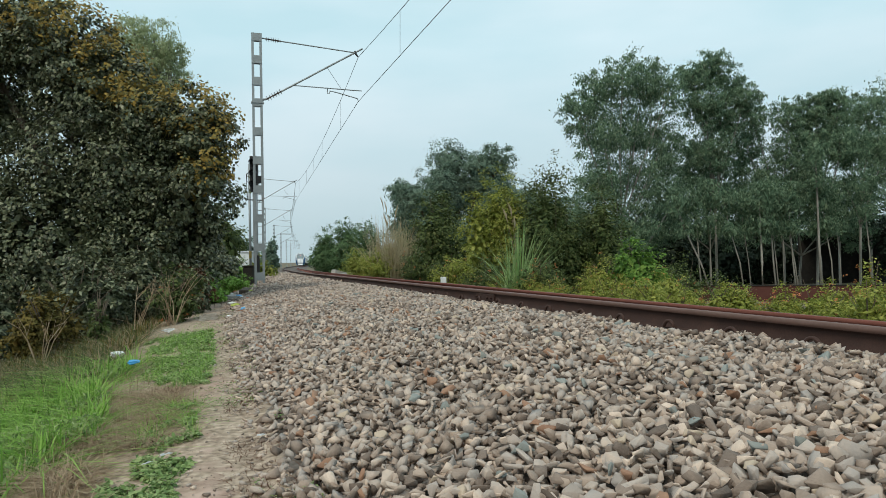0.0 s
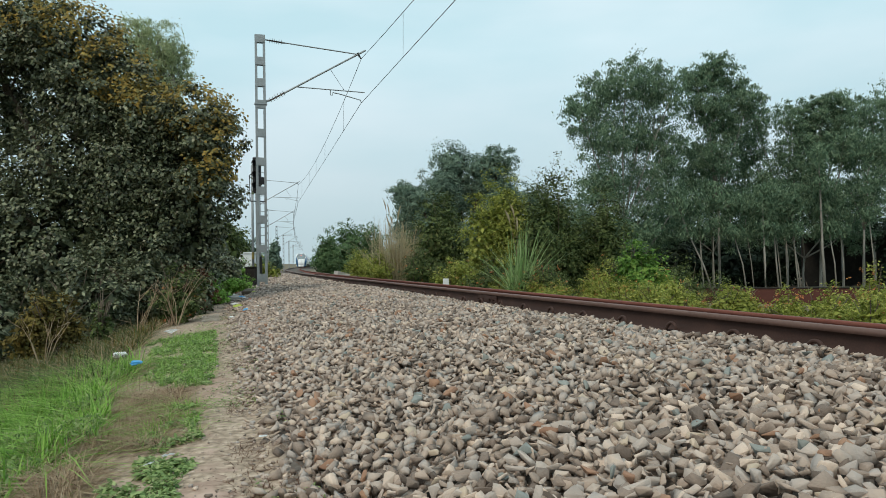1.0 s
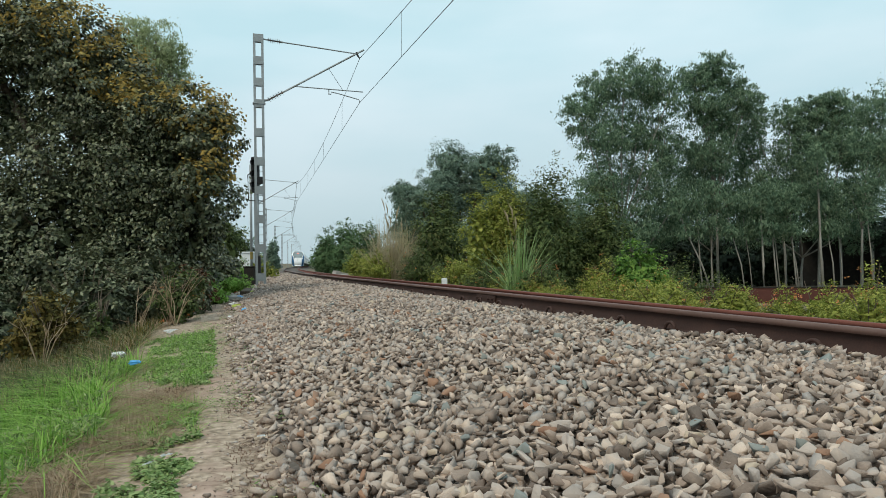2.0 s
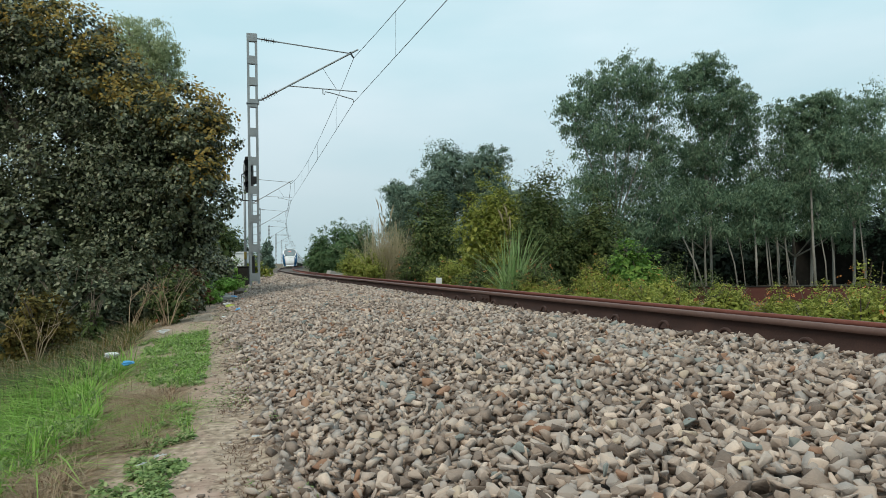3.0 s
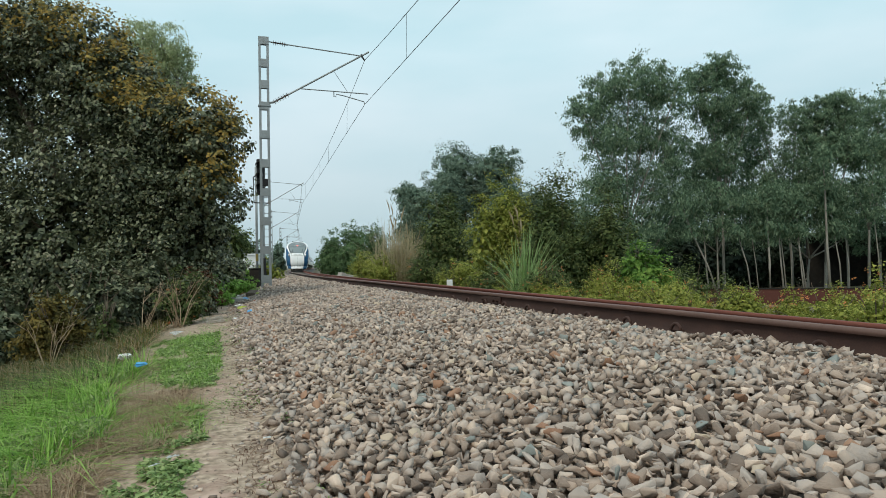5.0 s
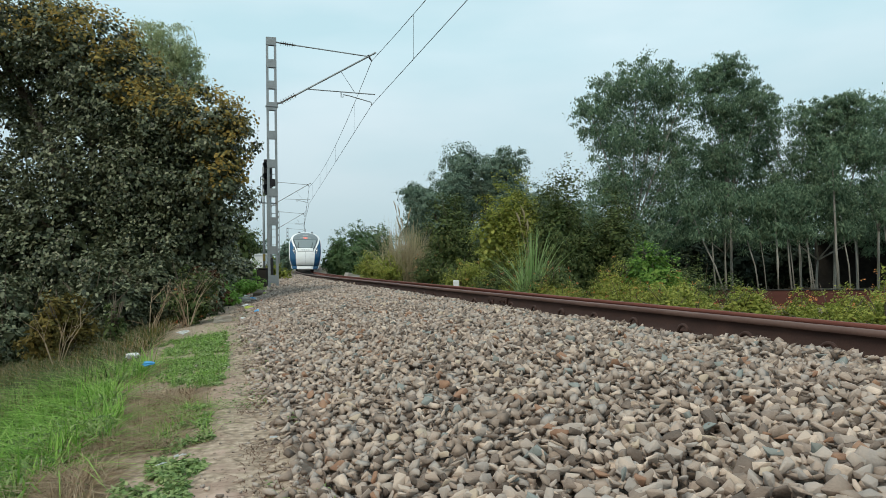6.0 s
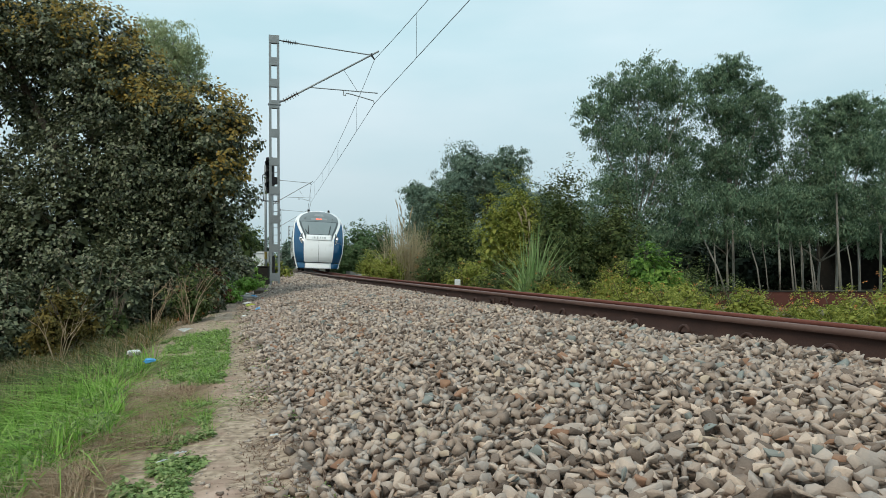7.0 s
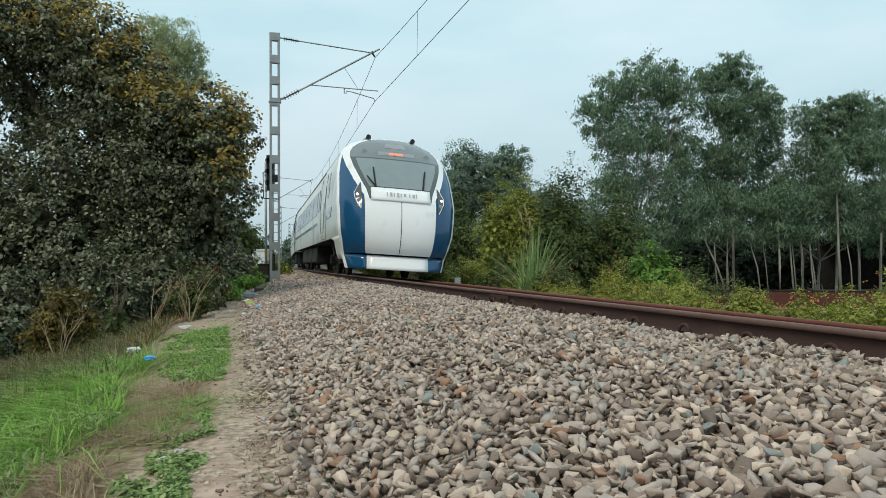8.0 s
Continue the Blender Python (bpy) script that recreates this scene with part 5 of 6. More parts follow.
# ---- signal behind the mast ----
def build_signal(x, y):
    z = ground_z(x, y)
    t = tagged(empty("railway_signal", pose(x, y, z)), "black three-lamp colour light signal on a tubular post, seen unlit", "signal")
    part("post", tube(bmesh.new(), [(0, 0, -0.2), (0, 0, 4.1)], 0.055, 12), M_GALV, t, smooth=True)
    part("base_box", box(bmesh.new(), -0.085, 0.085, -0.085, 0.085, 0.25, 0.95, 0.02), M_BLACK, t)
    bm = box(bmesh.new(), -0.13, 0.13, -0.30, -0.10, 3.15, 4.40, 0.03)
    head = part("signal_head", bm, M_BLACK, t, "black lamp housing")
    for k in range(3):
        zz = 3.38 + 0.38 * k
        part("lens", tube(bmesh.new(), [(0, -0.30, zz), (0, -0.325, zz)], 0.095, 14), M_LENS, head)
        bm = bmesh.new()
        tube(bm, [(0, -0.30, zz + 0.03), (0, -0.52, zz + 0.03)], [0.13, 0.11], 14, caps=False)
        part("hood", bm, M_BLACK, head)
    for s in (-1, 1):
        part("ladder_rail", tube(bmesh.new(), [(s * 0.16, 0.30, 0), (s * 0.16, 0.22, 4.2)], 0.02, 6), M_GALV, t)
    for k in range(14):
        part("rung", tube(bmesh.new(), [(-0.16, 0.295 - 0.005 * k, 0.3 + 0.28 * k), (0.16, 0.295 - 0.005 * k, 0.3 + 0.28 * k)], 0.011, 5), M_GALV, t)
    bm = bmesh.new()
    tube(bm, [(-0.30, 0, 2.9), (-0.32, 0, 3.8), (-0.18, 0, 3.9)], 0.02, 6)
    tube(bm, [(-0.30, 0, 2.9), (0.2, 0, 2.88)], 0.02, 6)
    part("guard_rail", bm, M_BLACK, t)
    return t


build_signal(-6.04, 23.6)
pst = tagged(empty("pipe_post", pose(-6.42, 24.2, ground_z(-6.42, 24.2))), "slim grey steel pipe post beside the signal", "post")
part("pipe", tube(bmesh.new(), [(0, 0, -0.2), (0, 0, 4.3)], 0.045, 10), M_GALV, pst, smooth=True)
part("painted_band", tube(bmesh.new(), [(0, 0, 0.9), (0, 0, 1.15)], 0.05, 10), M_LEAF_YELLOW, pst, "faded yellow band")
loc = tagged(empty("trackside_cabinet", pose(-5.78, 21.6, ground_z(-5.78, 21.6))), "dark weathered trackside equipment cabinet", "cabinet")
part("cabinet_body", box(bmesh.new(), -0.17, 0.17, -0.16, 0.16, -0.05, 0.62, 0.05), M_UNDER, loc)
part("cabinet_lid", box(bmesh.new(), -0.19, 0.19, -0.18, 0.18, 0.62, 0.66, 0.015), M_UNDER, loc)
mb = tagged(empty("junction_box", mast_pose(21.0)), "small black box clamped in the mast", "junction box")
part("box_body", box(bmesh.new(), -0.004, 0.164, -0.045, 0.045, 3.40, 3.62, 0.012), M_BLACK, mb)
shed = tagged(empty("white_shed", pose(-12.45, 45.5, ground_z(-12.45, 45.5))), "small white metal hut with a flat roof", "shed")
part("hut_wall", box(bmesh.new(), -0.62, 0.62, -0.5, 0.5, 0.0, 1.62, 0.02), M_SHED, shed)
part("hut_roof", box(bmesh.new(), -0.70, 0.70, -0.58, 0.58, 1.62, 1.72, 0.02), M_SHED, shed)
wp = tagged(empty("marker_post", pose(*offset(3.1, 22.2), ground_z(*offset(3.1, 22.2)))), "short white-painted concrete marker post", "marker post")
part("post_body", box(bmesh.new(), -0.10, 0.10, -0.10, 0.10, -0.15, 0.52, 0.015), M_PLAST_WHITE, wp)


# ---- brick boundary wall and open shed by the grove ----
def build_wall():
    x0, y0, x1, y1 = 14.5, 41.0, 40.0, 32.0
    d = Vector((x1 - x0, y1 - y0, 0))
    a = math.degrees(math.atan2(d.y, d.x))
    ln = d.length
    top = -1.05
    base = -2.3
    m = pose(x0, y0, base, 0, 0, a)
    t = tagged(empty("boundary_wall", m), "low weathered red brick boundary wall before the grove", "wall")
    part("wall_core", box(bmesh.new(), 0, ln, 0.02, 0.21, 0, top - base - 0.02), M_BRICK, t)
    part("coping", box(bmesh.new(), -0.02, ln + 0.02, -0.03, 0.26, top - base - 0.02, top - base + 0.04, 0.01), M_UNDER, t, "blackened coping")
    return t


build_wall()
hut = tagged(empty("open_shed", pose(41, 58, -2.0)), "dark open-sided shed behind the trees", "shed")
part("shed_roof", box(bmesh.new(), -7, 7, -3, 3, 4.6, 4.8, 0.03), M_UNDER, hut)
for k in range(6):
    part("shed_post", box(bmesh.new(), -6.8 + k * 2.7, -6.65 + k * 2.7, -2.9, -2.75, 0, 4.6), M_CONCRETE, hut)
part("shed_rear", box(bmesh.new(), -7, 7, 2.8, 2.95, 0, 4.6), M_UNDER, hut)


# ---- litter on the verge ----
def crumpled(name, label, x, y, size, mat, seed, flat=0.35, category="litter", lift=0.0):
    g = random.Random(seed)
    bm = bmesh.new()
    bmesh.ops.create_icosphere(bm, subdivisions=2, radius=1.0)
    for v in bm.verts:
        v.co *= g.uniform(0.6, 1.1)
        v.co.z *= flat
    bmesh.ops.scale(bm, vec=(size, size * g.uniform(0.5, 0.8), size), verts=bm.verts)
    t = part(name, bm, mat)
    t.matrix_basis = pose(x, y, ground_z(x, y) + size * flat * 0.5 + lift, 0, 0, g.uniform(0, 180))
    return tagged(t, label, category, "litter on the verge")


def scrap(name, label, x, y, w, d, mat, seed, rz=0.0, tilt=0.0, thick=0.012, category="litter"):
    g = random.Random(seed)
    bm = bmesh.new()
    n = 5
    rows = [[bm.verts.new((w * (i / n - 0.5) + g.uniform(-.06, .06) * w, d * (j / n - 0.5) + g.uniform(-.06, .06) * d, g.uniform(-1, 1) * 0.06 * w)) for i in range(n + 1)] for j in range(n + 1)]
    faces = [bm.faces.new((rows[j][i], rows[j][i + 1], rows[j + 1][i + 1], rows[j + 1][i])) for j in range(n) for i in range(n)]
    bmesh.ops.solidify(bm, geom=faces, thickness=thick)
    t = part(name, bm, mat)
    t.matrix_basis = pose(x, y, ground_z(x, y) + 0.03 + 0.06 * w, tilt, 0, rz)
    return tagged(t, label, category, "litter on the verge")


crumpled("plastic_wrapper", "crumpled bright blue plastic wrapper in the grass", -2.42, 5.5, 0.062, M_PLAST_BLUE, 1, lift=0.10)
crumpled("plastic_bag", "torn clear plastic bag caught in the grass", -3.05, 6.6, 0.085, M_PLAST_WHITE, 2, lift=0.09)
scrap("cardboard_sheet", "flat greyish piece of broken board on the verge", -3.35, 10.2, 0.26, 0.22, M_BOARD, 3, 20, 22)
scrap("cardboard_sheet", "flat greyish piece of broken board on the verge", -3.05, 10.5, 0.26, 0.14, M_BOARD, 4, -12, 8)
scrap("broken_board", "pale broken board lying in the grass", -3.40, 8.8, 0.20, 0.12, M_PLAST_WHITE, 5, -40, 14)
crumpled("plastic_bag", "white plastic bag by the ballast edge", -2.95, 11.4, 0.09, M_PLAST_WHITE, 6)
crumpled("plastic_wrapper", "blue and white wrapper by the ballast edge", -2.85, 11.0, 0.05, M_PLAST_BLUE, 7)
crumpled("cloth_bundle", "dirty white cloth bundle beside the rail", 2.15, 11.6, 0.14, M_PLAST_WHITE, 12, lift=0.05)
scrap("paper_scrap", "small white scrap of paper on the path", -1.16, 2.95, 0.055, 0.018, M_PLAST_WHITE, 8, 50, 4, 0.003)
scrap("paper_scrap", "small white scrap of paper on the path", -0.80, 3.15, 0.035, 0.025, M_PLAST_WHITE, 9, 10, 4, 0.003)
scrap("paper_scrap", "small white scrap of paper on the path", -1.20, 2.85, 0.05, 0.016, M_PLAST_WHITE, 10, 70, 4, 0.003)


g = random.Random(31)
for k in range(16):
    x, y = offset(g.uniform(-3.95, -3.35), 11.5 + 0.72 * k)
    mat, what = ((M_PLAST_WHITE, "white"), (M_PLAST_BLUE, "blue"), (M_BLACK, "black"), (M_PLAST_GREEN, "yellow-green"), (M_PLAST_WHITE, "white"), (M_PLAST_RED, "red and orange"))[k % 6]
    crumpled("plastic_wrapper", "crumpled " + what + " wrapper thrown along the ballast edge", x, y, g.uniform(0.05, 0.12), mat, 60 + k, lift=0.02)


def slab(x, y, w, d, h, rz, ry, label, mat=None):
    bm = box(bmesh.new(), -w / 2, w / 2, -d / 2, d / 2, 0, h, 0.02)
    t = part("concrete_slab", bm, mat or M_CONCRETE)
    t.matrix_basis = pose(x, y, ground_z(x, y) - 0.04, 0, ry, rz)
    return tagged(t, label, "slab", "slabs beside the track")


for lat, y, w, dd, h, rz, ry in ((2.5, 44.0, 1.6, 0.5, 0.22, 20, -6), (2.7, 46.5, 1.2, 0.6, 0.42, 35, 14), (2.4, 42.0, 1.1, 0.4, 0.16, 10, 3)):
    slab(*offset(lat, y), w, dd, h, rz, ry, "pale concrete slab dumped beside the rail")
slab(*offset(-3.5, 18.4), 0.22, 1.7, 0.14, 12, 0, "weathered broken plank along the ballast edge", M_BARK)
slab(*offset(-3.75, 16.6), 0.5, 0.4, 0.10, 30, 6, "broken grey slab at the foot of the mast")
slab(*offset(-4.0, 17.6), 0.45, 0.35, 0.12, 70, -5, "broken grey slab at the foot of the mast")


def path_stones():
    rng = np.random.default_rng(9)
    shapes = stone_shapes(16, 9, 0, 31)
    pts = []
    for _ in range(1500):
        y = 1.2 + 16 * rng.uniform() ** 1.6
        a = -3.9 - abs(rng.normal(0, 0.10)) if rng.uniform() < 0.85 else rng.uniform(-4.6, -3.9)
        x, yy = offset(a, y)
        pts.append((x, yy, ground_z(x, yy) + bumps(x, yy, 0.02) + 0.004))
    for _ in range(3200):
        y = 1.6 + 9 * rng.uniform() ** 1.4
        x, yy = offset(rng.uniform(-4.5, -3.9), y)
        pts.append((x, yy, ground_z(x, yy) + bumps(x, yy, 0.02) + 0.001))
    grit = np.where(np.arange(len(pts)) < 1500, 1.0, 0.32)
    v, f = heap(np.array(pts), grit * 0.018 * rng.uniform(0.18, 1.0, len(pts)) * np.where(rng.uniform(0, 1, len(pts)) < 0.15, 1.8, 1.0), shapes, rng, 0.3)
    tagged(link("scattered_stones", mesh_of("scattered_stones", v, f.ravel(), np.full(len(f), 3), M_STONE), None), "loose ballast stones strewn over the path", "stones", kind="stuff")


path_stones()
g = random.Random(5)
for k, (x, y) in enumerate([(-3.75, 9.9), (-3.95, 10.2), (-4.2, 9.6), (-4.6, 8.0)]):
    bm = bmesh.new()
    z = ground_z(x, y)
    for _ in range(6):
        a = g.uniform(0, 6.28)
        h = g.uniform(0.3, 0.75)
        e = Vector((x + math.cos(a) * h * 0.5, y + math.sin(a) * h * 0.5, z + h))
        mdl = Vector((x, y, z)).lerp(e, 0.5) + Vector((g.uniform(-.05, .05), 0, 0.06))
        tube(bm, [(x, y, z - 0.03), mdl, e], [0.007, 0.005, 0.002], 5)
        for _ in range(3):
            e2 = e + Vector((g.uniform(-.2, .2), g.uniform(-.2, .2), g.uniform(-.1, .2)))
            tube(bm, [mdl.lerp(e, g.uniform(0, 1)), e2], [0.003, 0.0015], 4)
    t = tagged(empty("bare_brush", pose(0, 0, 0)), "leafless dry brush on the verge", "dead shrub", "dead brush on the verge")
    tagged(part("brushwood", bm, M_DRY, t), kind="stuff")


# ---- the train: a white and blue streamlined electric unit ----
def curve(table, z):
    return float(np.interp(z, [p[0] for p in table], [p[1] for p in table]))


HALF = [(0.15, 1.30), (0.6, 1.43), (1.2, 1.57), (2.0, 1.635), (2.8, 1.62), (3.2, 1.565), (3.5, 1.47), (3.7, 1.345), (3.85, 1.17), (3.97, 0.945), (4.07, 0.61), (4.12, 0.30), (4.13, 0.0)]
NOSE = [(0.22, 0.02), (0.40, 0.08), (0.58, 0.17), (0.62, 0.15), (0.75, 0.07), (0.95, 0.01), (1.3, 0.0), (1.7, 0.07), (2.05, 0.20), (2.3, 0.36), (2.8, 0.74), (3.2, 1.07), (3.5, 1.37), (3.7, 1.60), (3.85, 1.81), (3.97, 2.04), (4.07, 2.36), (4.12, 2.7), (4.13, 2.9)]
SCREEN = [(2.05, 0.83), (2.3, 0.90), (2.6, 1.04), (3.0, 1.20), (3.3, 1.275), (3.5, 1.25), (3.65, 1.16), (3.8, 0.98), (3.9, 0.78), (3.97, 0.55), (4.01, 0.30), (4.03, 0.02)]
RIM = [(0.15, 0.84), (0.6, 0.85), (0.75, 0.89), (1.2, 0.93), (1.9, 0.955), (2.15, 0.965), (2.3, 1.06), (2.6, 1.22), (3.0, 1.38), (3.3, 1.45), (3.5, 1.425), (3.65, 1.34), (3.8, 1.20), (3.9, 1.06), (3.97, 0.92), (4.03, 0.74), (4.07, 0.60), (4.12, 0.28), (4.13, 0.0)]


def front_y(x, z):
    h = max(curve(HALF, z), 0.35)
    s = min(abs(x) / h, 1.0)
    return curve(NOSE, z) + 0.18 * s * s + 0.45 * s ** 5


def sheet(rows, name, mat, parent, label="", thick=0.0, smooth=True):
    bm = bmesh.new()
    vs = [[bm.verts.new(p) for p in r] for r in rows]
    faces = []
    for a, b in zip(vs, vs[1:]):
        for i in range(len(a) - 1):
            faces.append(bm.faces.new((a[i], a[i + 1], b[i + 1], b[i])))
    bmesh.ops.remove_doubles(bm, verts=bm.verts[:], dist=1e-4)
    bmesh.ops.recalc_face_normals(bm, faces=bm.faces[:])
    if thick:
        bmesh.ops.solidify(bm, geom=bm.faces[:], thickness=thick)
    return part(name, bm, mat, parent, label, smooth)


def strip(zs, left, right, n, lift=0.0):
    """Rows of points on the front between two half-widths given as functions of height."""
    return [[(left(z) + (right(z) - left(z)) * k / n, front_y(left(z) + (right(z) - left(z)) * k / n, z) - lift, z) for k in range(n + 1)] for z in zs]


def side_band(name, y0, y1, z0, z1, mat, parent, label="", lift=0.012, sides=(-1, 1)):
    made = None
    for s in sides:
        rows = []
        for z in np.linspace(z0, z1, 5):
            x = curve(HALF, z) + lift
            rows.append([(s * x, y0, z), (s * x, (y0 + y1) / 2, z), (s * x, y1, z)])
        made = sheet(rows, name, mat, parent, label, 0.010, smooth=False)
    return made


def bogie(parent, yc):
    b = part("bogie", box(bmesh.new(), -1.05, 1.05, yc - 1.5, yc + 1.5, 0.42, 0.70, 0.05), M_UNDER, parent, "dark wheeled bogie")
    for s in (-1, 1):
        for d in (-1.25, 1.25):
            bm = tube(bmesh.new(), [(s * 0.80, yc + d, 0.46), (s * 0.935, yc + d, 0.46)], 0.46, 28)
            part("wheel", bm, M_UNDER, b)
            part("axle_box", box(bmesh.new(), s * 1.08 - 0.10, s * 1.08 + 0.10, yc + d - 0.16, yc + d + 0.16, 0.32, 0.62, 0.03), M_UNDER, b)
        part("spring", tube(bmesh.new(), [(s * 1.08, yc, 0.55), (s * 1.08, yc, 0.98)], 0.17, 12), M_UNDER, b)
        part("damper", tube(bmesh.new(), [(s * 1.22, yc - 0.5, 0.6), (s * 1.22, yc + 0.7, 0.95)], 0.04, 8), M_UNDER, b)
    part("cross_beam", box(bmesh.new(), -1.0, 1.0, yc - 0.25, yc + 0.25, 0.70, 0.98, 0.03), M_UNDER, b)


def body_shell(parent, y0s, y1, low):
    """Walls and roof of a coach; y0s gives where the wall begins at each height."""
    zs = [low] + [z for z in np.linspace(low + 0.05, 3.4, 16)] + [3.5, 3.6, 3.7, 3.78, 3.85, 3.91, 3.97, 4.02, 4.07, 4.1, 4.12, 4.13]
    ys = lambda z: [y0s(z) + (y1 - y0s(z)) * f for f in (0, 0.05, 0.1, 0.25, 0.5, 0.75, 1.0)]
    for s in (-1, 1):
        sheet([[(s * curve(HALF, z), y, z) for y in ys(z)] for z in zs if z <= 3.41], "side_wall", M_OFFWHITE, parent, "off-white painted side wall")
    top = [z for z in zs if z >= 3.39]
    across = [(-curve(HALF, z), z) for z in top] + [(curve(HALF, z), z) for z in top[::-1][1:]]
    sheet([[(x, y, z) for y in ys(z)] for x, z in across], "roof", M_GREYROOF, parent, "grey roof")
    part("floor_pan", box(bmesh.new(), -1.5, 1.5, y0s(low) + 0.5, y1 - 0.02, low, low + 0.12), M_UNDER, parent)
    bm = bmesh.new()
    bm.faces.new([bm.verts.new((x, y1, z)) for x, z in [(-curve(HALF, z), z) for z in zs] + [(curve(HALF, z), z) for z in zs[::-1][1:]]])
    part("end_wall", bm, M_UNDER, parent)


def fit_sides(parent, y0, y1):
    """Window bands, doors, stripe and gutter along both sides."""
    n = max(1, int((y1 - y0 - 3.2) // 2.05))
    a = y0 + 1.7
    for k in range(n):
        side_band("window", a + k * 2.05, a + k * 2.05 + 1.93, 2.02, 2.86, M_GLASSDARK, parent, "dark tinted window")
    for dy in (y0 + 0.25, y1 - 1.35):
        side_band("door", dy, dy + 1.05, 1.06, 3.12, M_OFFWHITE, parent, "sliding plug door", 0.020)
        side_band("door_window", dy + 0.28, dy + 0.78, 2.05, 2.85, M_GLASSDARK, parent, "dark tinted window", 0.032)
        side_band("door_seam", dy - 0.03, dy, 1.02, 3.15, M_RUBBER, parent, "", 0.014)
        side_band("door_seam", dy + 1.05, dy + 1.08, 1.02, 3.15, M_RUBBER, parent, "", 0.014)
    side_band("stripe", y0 + 1.4, y1 - 1.45, 1.66, 1.76, M_BLUE, parent, "thin blue-grey stripe")
    side_band("gutter", y0, y1, 3.30, 3.36, M_RUBBER, parent, "", 0.02)
    for k, (bx, ex) in enumerate(((4.2, 6.6), (6.9, 9.8), (10.1, 13.2))):
        part("equipment_box", box(bmesh.new(), -1.35, 1.35, y0 + bx, y0 + ex, 0.36, 1.0, 0.05), M_UNDER, parent, "dark underfloor equipment box")


def build_cab_car():
    t = tagged(empty("train_cab_car", pose(0, 0, 0)), "white and blue streamlined cab car leading an electric train", "train car", "cars of the train")
    zs_low = [0.62, 0.66, 0.72, 0.8, 0.9, 1.0, 1.15, 1.3, 1.5, 1.7, 1.85, 1.95, 2.05]
    zs_up = [2.05, 2.15, 2.3, 2.45, 2.6, 2.8, 3.0, 3.15, 3.3, 3.4, 3.5, 3.58, 3.65, 3.72, 3.78, 3.83, 3.87, 3.9, 3.94, 3.97, 4.0, 4.02, 4.03]
    zs_top = [4.03, 4.05, 4.07, 4.1, 4.12, 4.13]
    rim = lambda z: min(curve(RIM, z), curve(HALF, z) - 0.001)
    scr = lambda z: curve(SCREEN, z)
    half = lambda z: curve(HALF, z)
    edge = lambda z: half(z) - 0.045
    nose = sheet(strip(zs_low, lambda z: -rim(z), rim, 24, 0.05), "nose_cover", M_WHITE, t, "glossy white nose cover")
    for s in (-1, 1):
        sheet([[(s * rim(z), front_y(rim(z), z) - 0.05 * k, z) for k in (0, 1)] for z in zs_low], "nose_edge", M_WHITE, nose, smooth=False)
    sheet([[(x, front_y(x, z) - 0.057, z) for x in (-0.008, 0.008)] for z in zs_low], "nose_seam", M_RUBBER, nose, "dark seam down the middle", smooth=False)
    for s in (-1, 1):
        sheet(strip(zs_low + zs_up[1:], lambda z: s * min(rim(z), edge(z)), lambda z: s * edge(z), 10), "blue_flank", M_BLUE, t, "deep blue glossy flank")
        sheet(strip(zs_up, lambda z: s * scr(z), lambda z: s * rim(z), 5, 0.012), "windscreen_rim", M_WHITE, t, "white rim round the windscreen")
    sheet(strip(zs_top, lambda z: -half(z), half, 12), "brow", M_WHITE, t)
    # lighter inner pane: the mirrored sky is put into its colour
    sheet(strip([2.42, 2.5, 2.65, 2.8, 3.0, 3.15, 3.26], lambda z: -(scr(z) - 0.13), lambda z: scr(z) - 0.13, 16, 0.012), "clear_pane", M_PANE, t, "clear pane, coloured paler for the sky's reflection")
    glass = sheet(strip([z for z in zs_up if z <= 3.3], lambda z: -scr(z), scr, 20, 0.004), "windscreen", M_GLASS, t, "large raked grey-tinted windscreen")
    sheet(strip([z for z in zs_up if z >= 3.3], lambda z: -scr(z), scr, 20, 0.004), "header_panel", M_HEADER, t, "dark glazed header over the windscreen")
    # name panel with unreadable raised marks
    zs = [2.03, 2.13, 2.25, 2.38]
    sheet(strip(zs, lambda z: -0.80, lambda z: 0.80, 12, 0.085), "name_panel", M_WHITE, t, "white panel with illegible lettering", 0.02)
    g = random.Random(3)
    for k in range(9):
        x = -0.40 + k * 0.092 + (0.05 if k > 5 else 0)
        rows = strip([2.13 + g.uniform(0, .03), 2.24 + g.uniform(0, .03)], lambda z: x, lambda z: x + 0.03 + 0.03 * (k % 2), 2, 0.112)
        sheet(rows, "lettering_bar", M_GREYROOF, t, smooth=False)
    sheet(strip([3.40, 3.52], lambda z: -0.52, lambda z: 0.52, 8, 0.014), "display", M_DISPLAY, t, "destination display")
    for k in range(5):
        x = -0.20 + 0.082 * k
        sheet(strip([3.43, 3.49], lambda z: x, lambda z: x + 0.06, 2, 0.024), "lit_letter", M_LED, t, smooth=False)
    sheet(strip([3.66, 3.72, 3.78, 3.82], lambda z: -0.30 + max(0, z - 3.75), lambda z: 0.30 - max(0, z - 3.75), 6, 0.012), "top_lamp", M_DISPLAY, t, "central lamp behind glass")
    for s in (-1, 1):
        c = (s * 0.88, front_y(0.88, 3.47) - 0.012, 3.47)
        part("marker_lamp", tube(bmesh.new(), [(c[0], c[1] + 0.02, c[2]), (c[0], c[1] - 0.015, c[2])], 0.075, 16), M_DISPLAY, t, "round lamp behind glass")
        # headlamp cluster
        hz = [1.78, 1.9, 2.05, 2.2, 2.35, 2.5]
        lo = lambda z: s * (1.03 + 0.03 * max(0, z - 2.2))
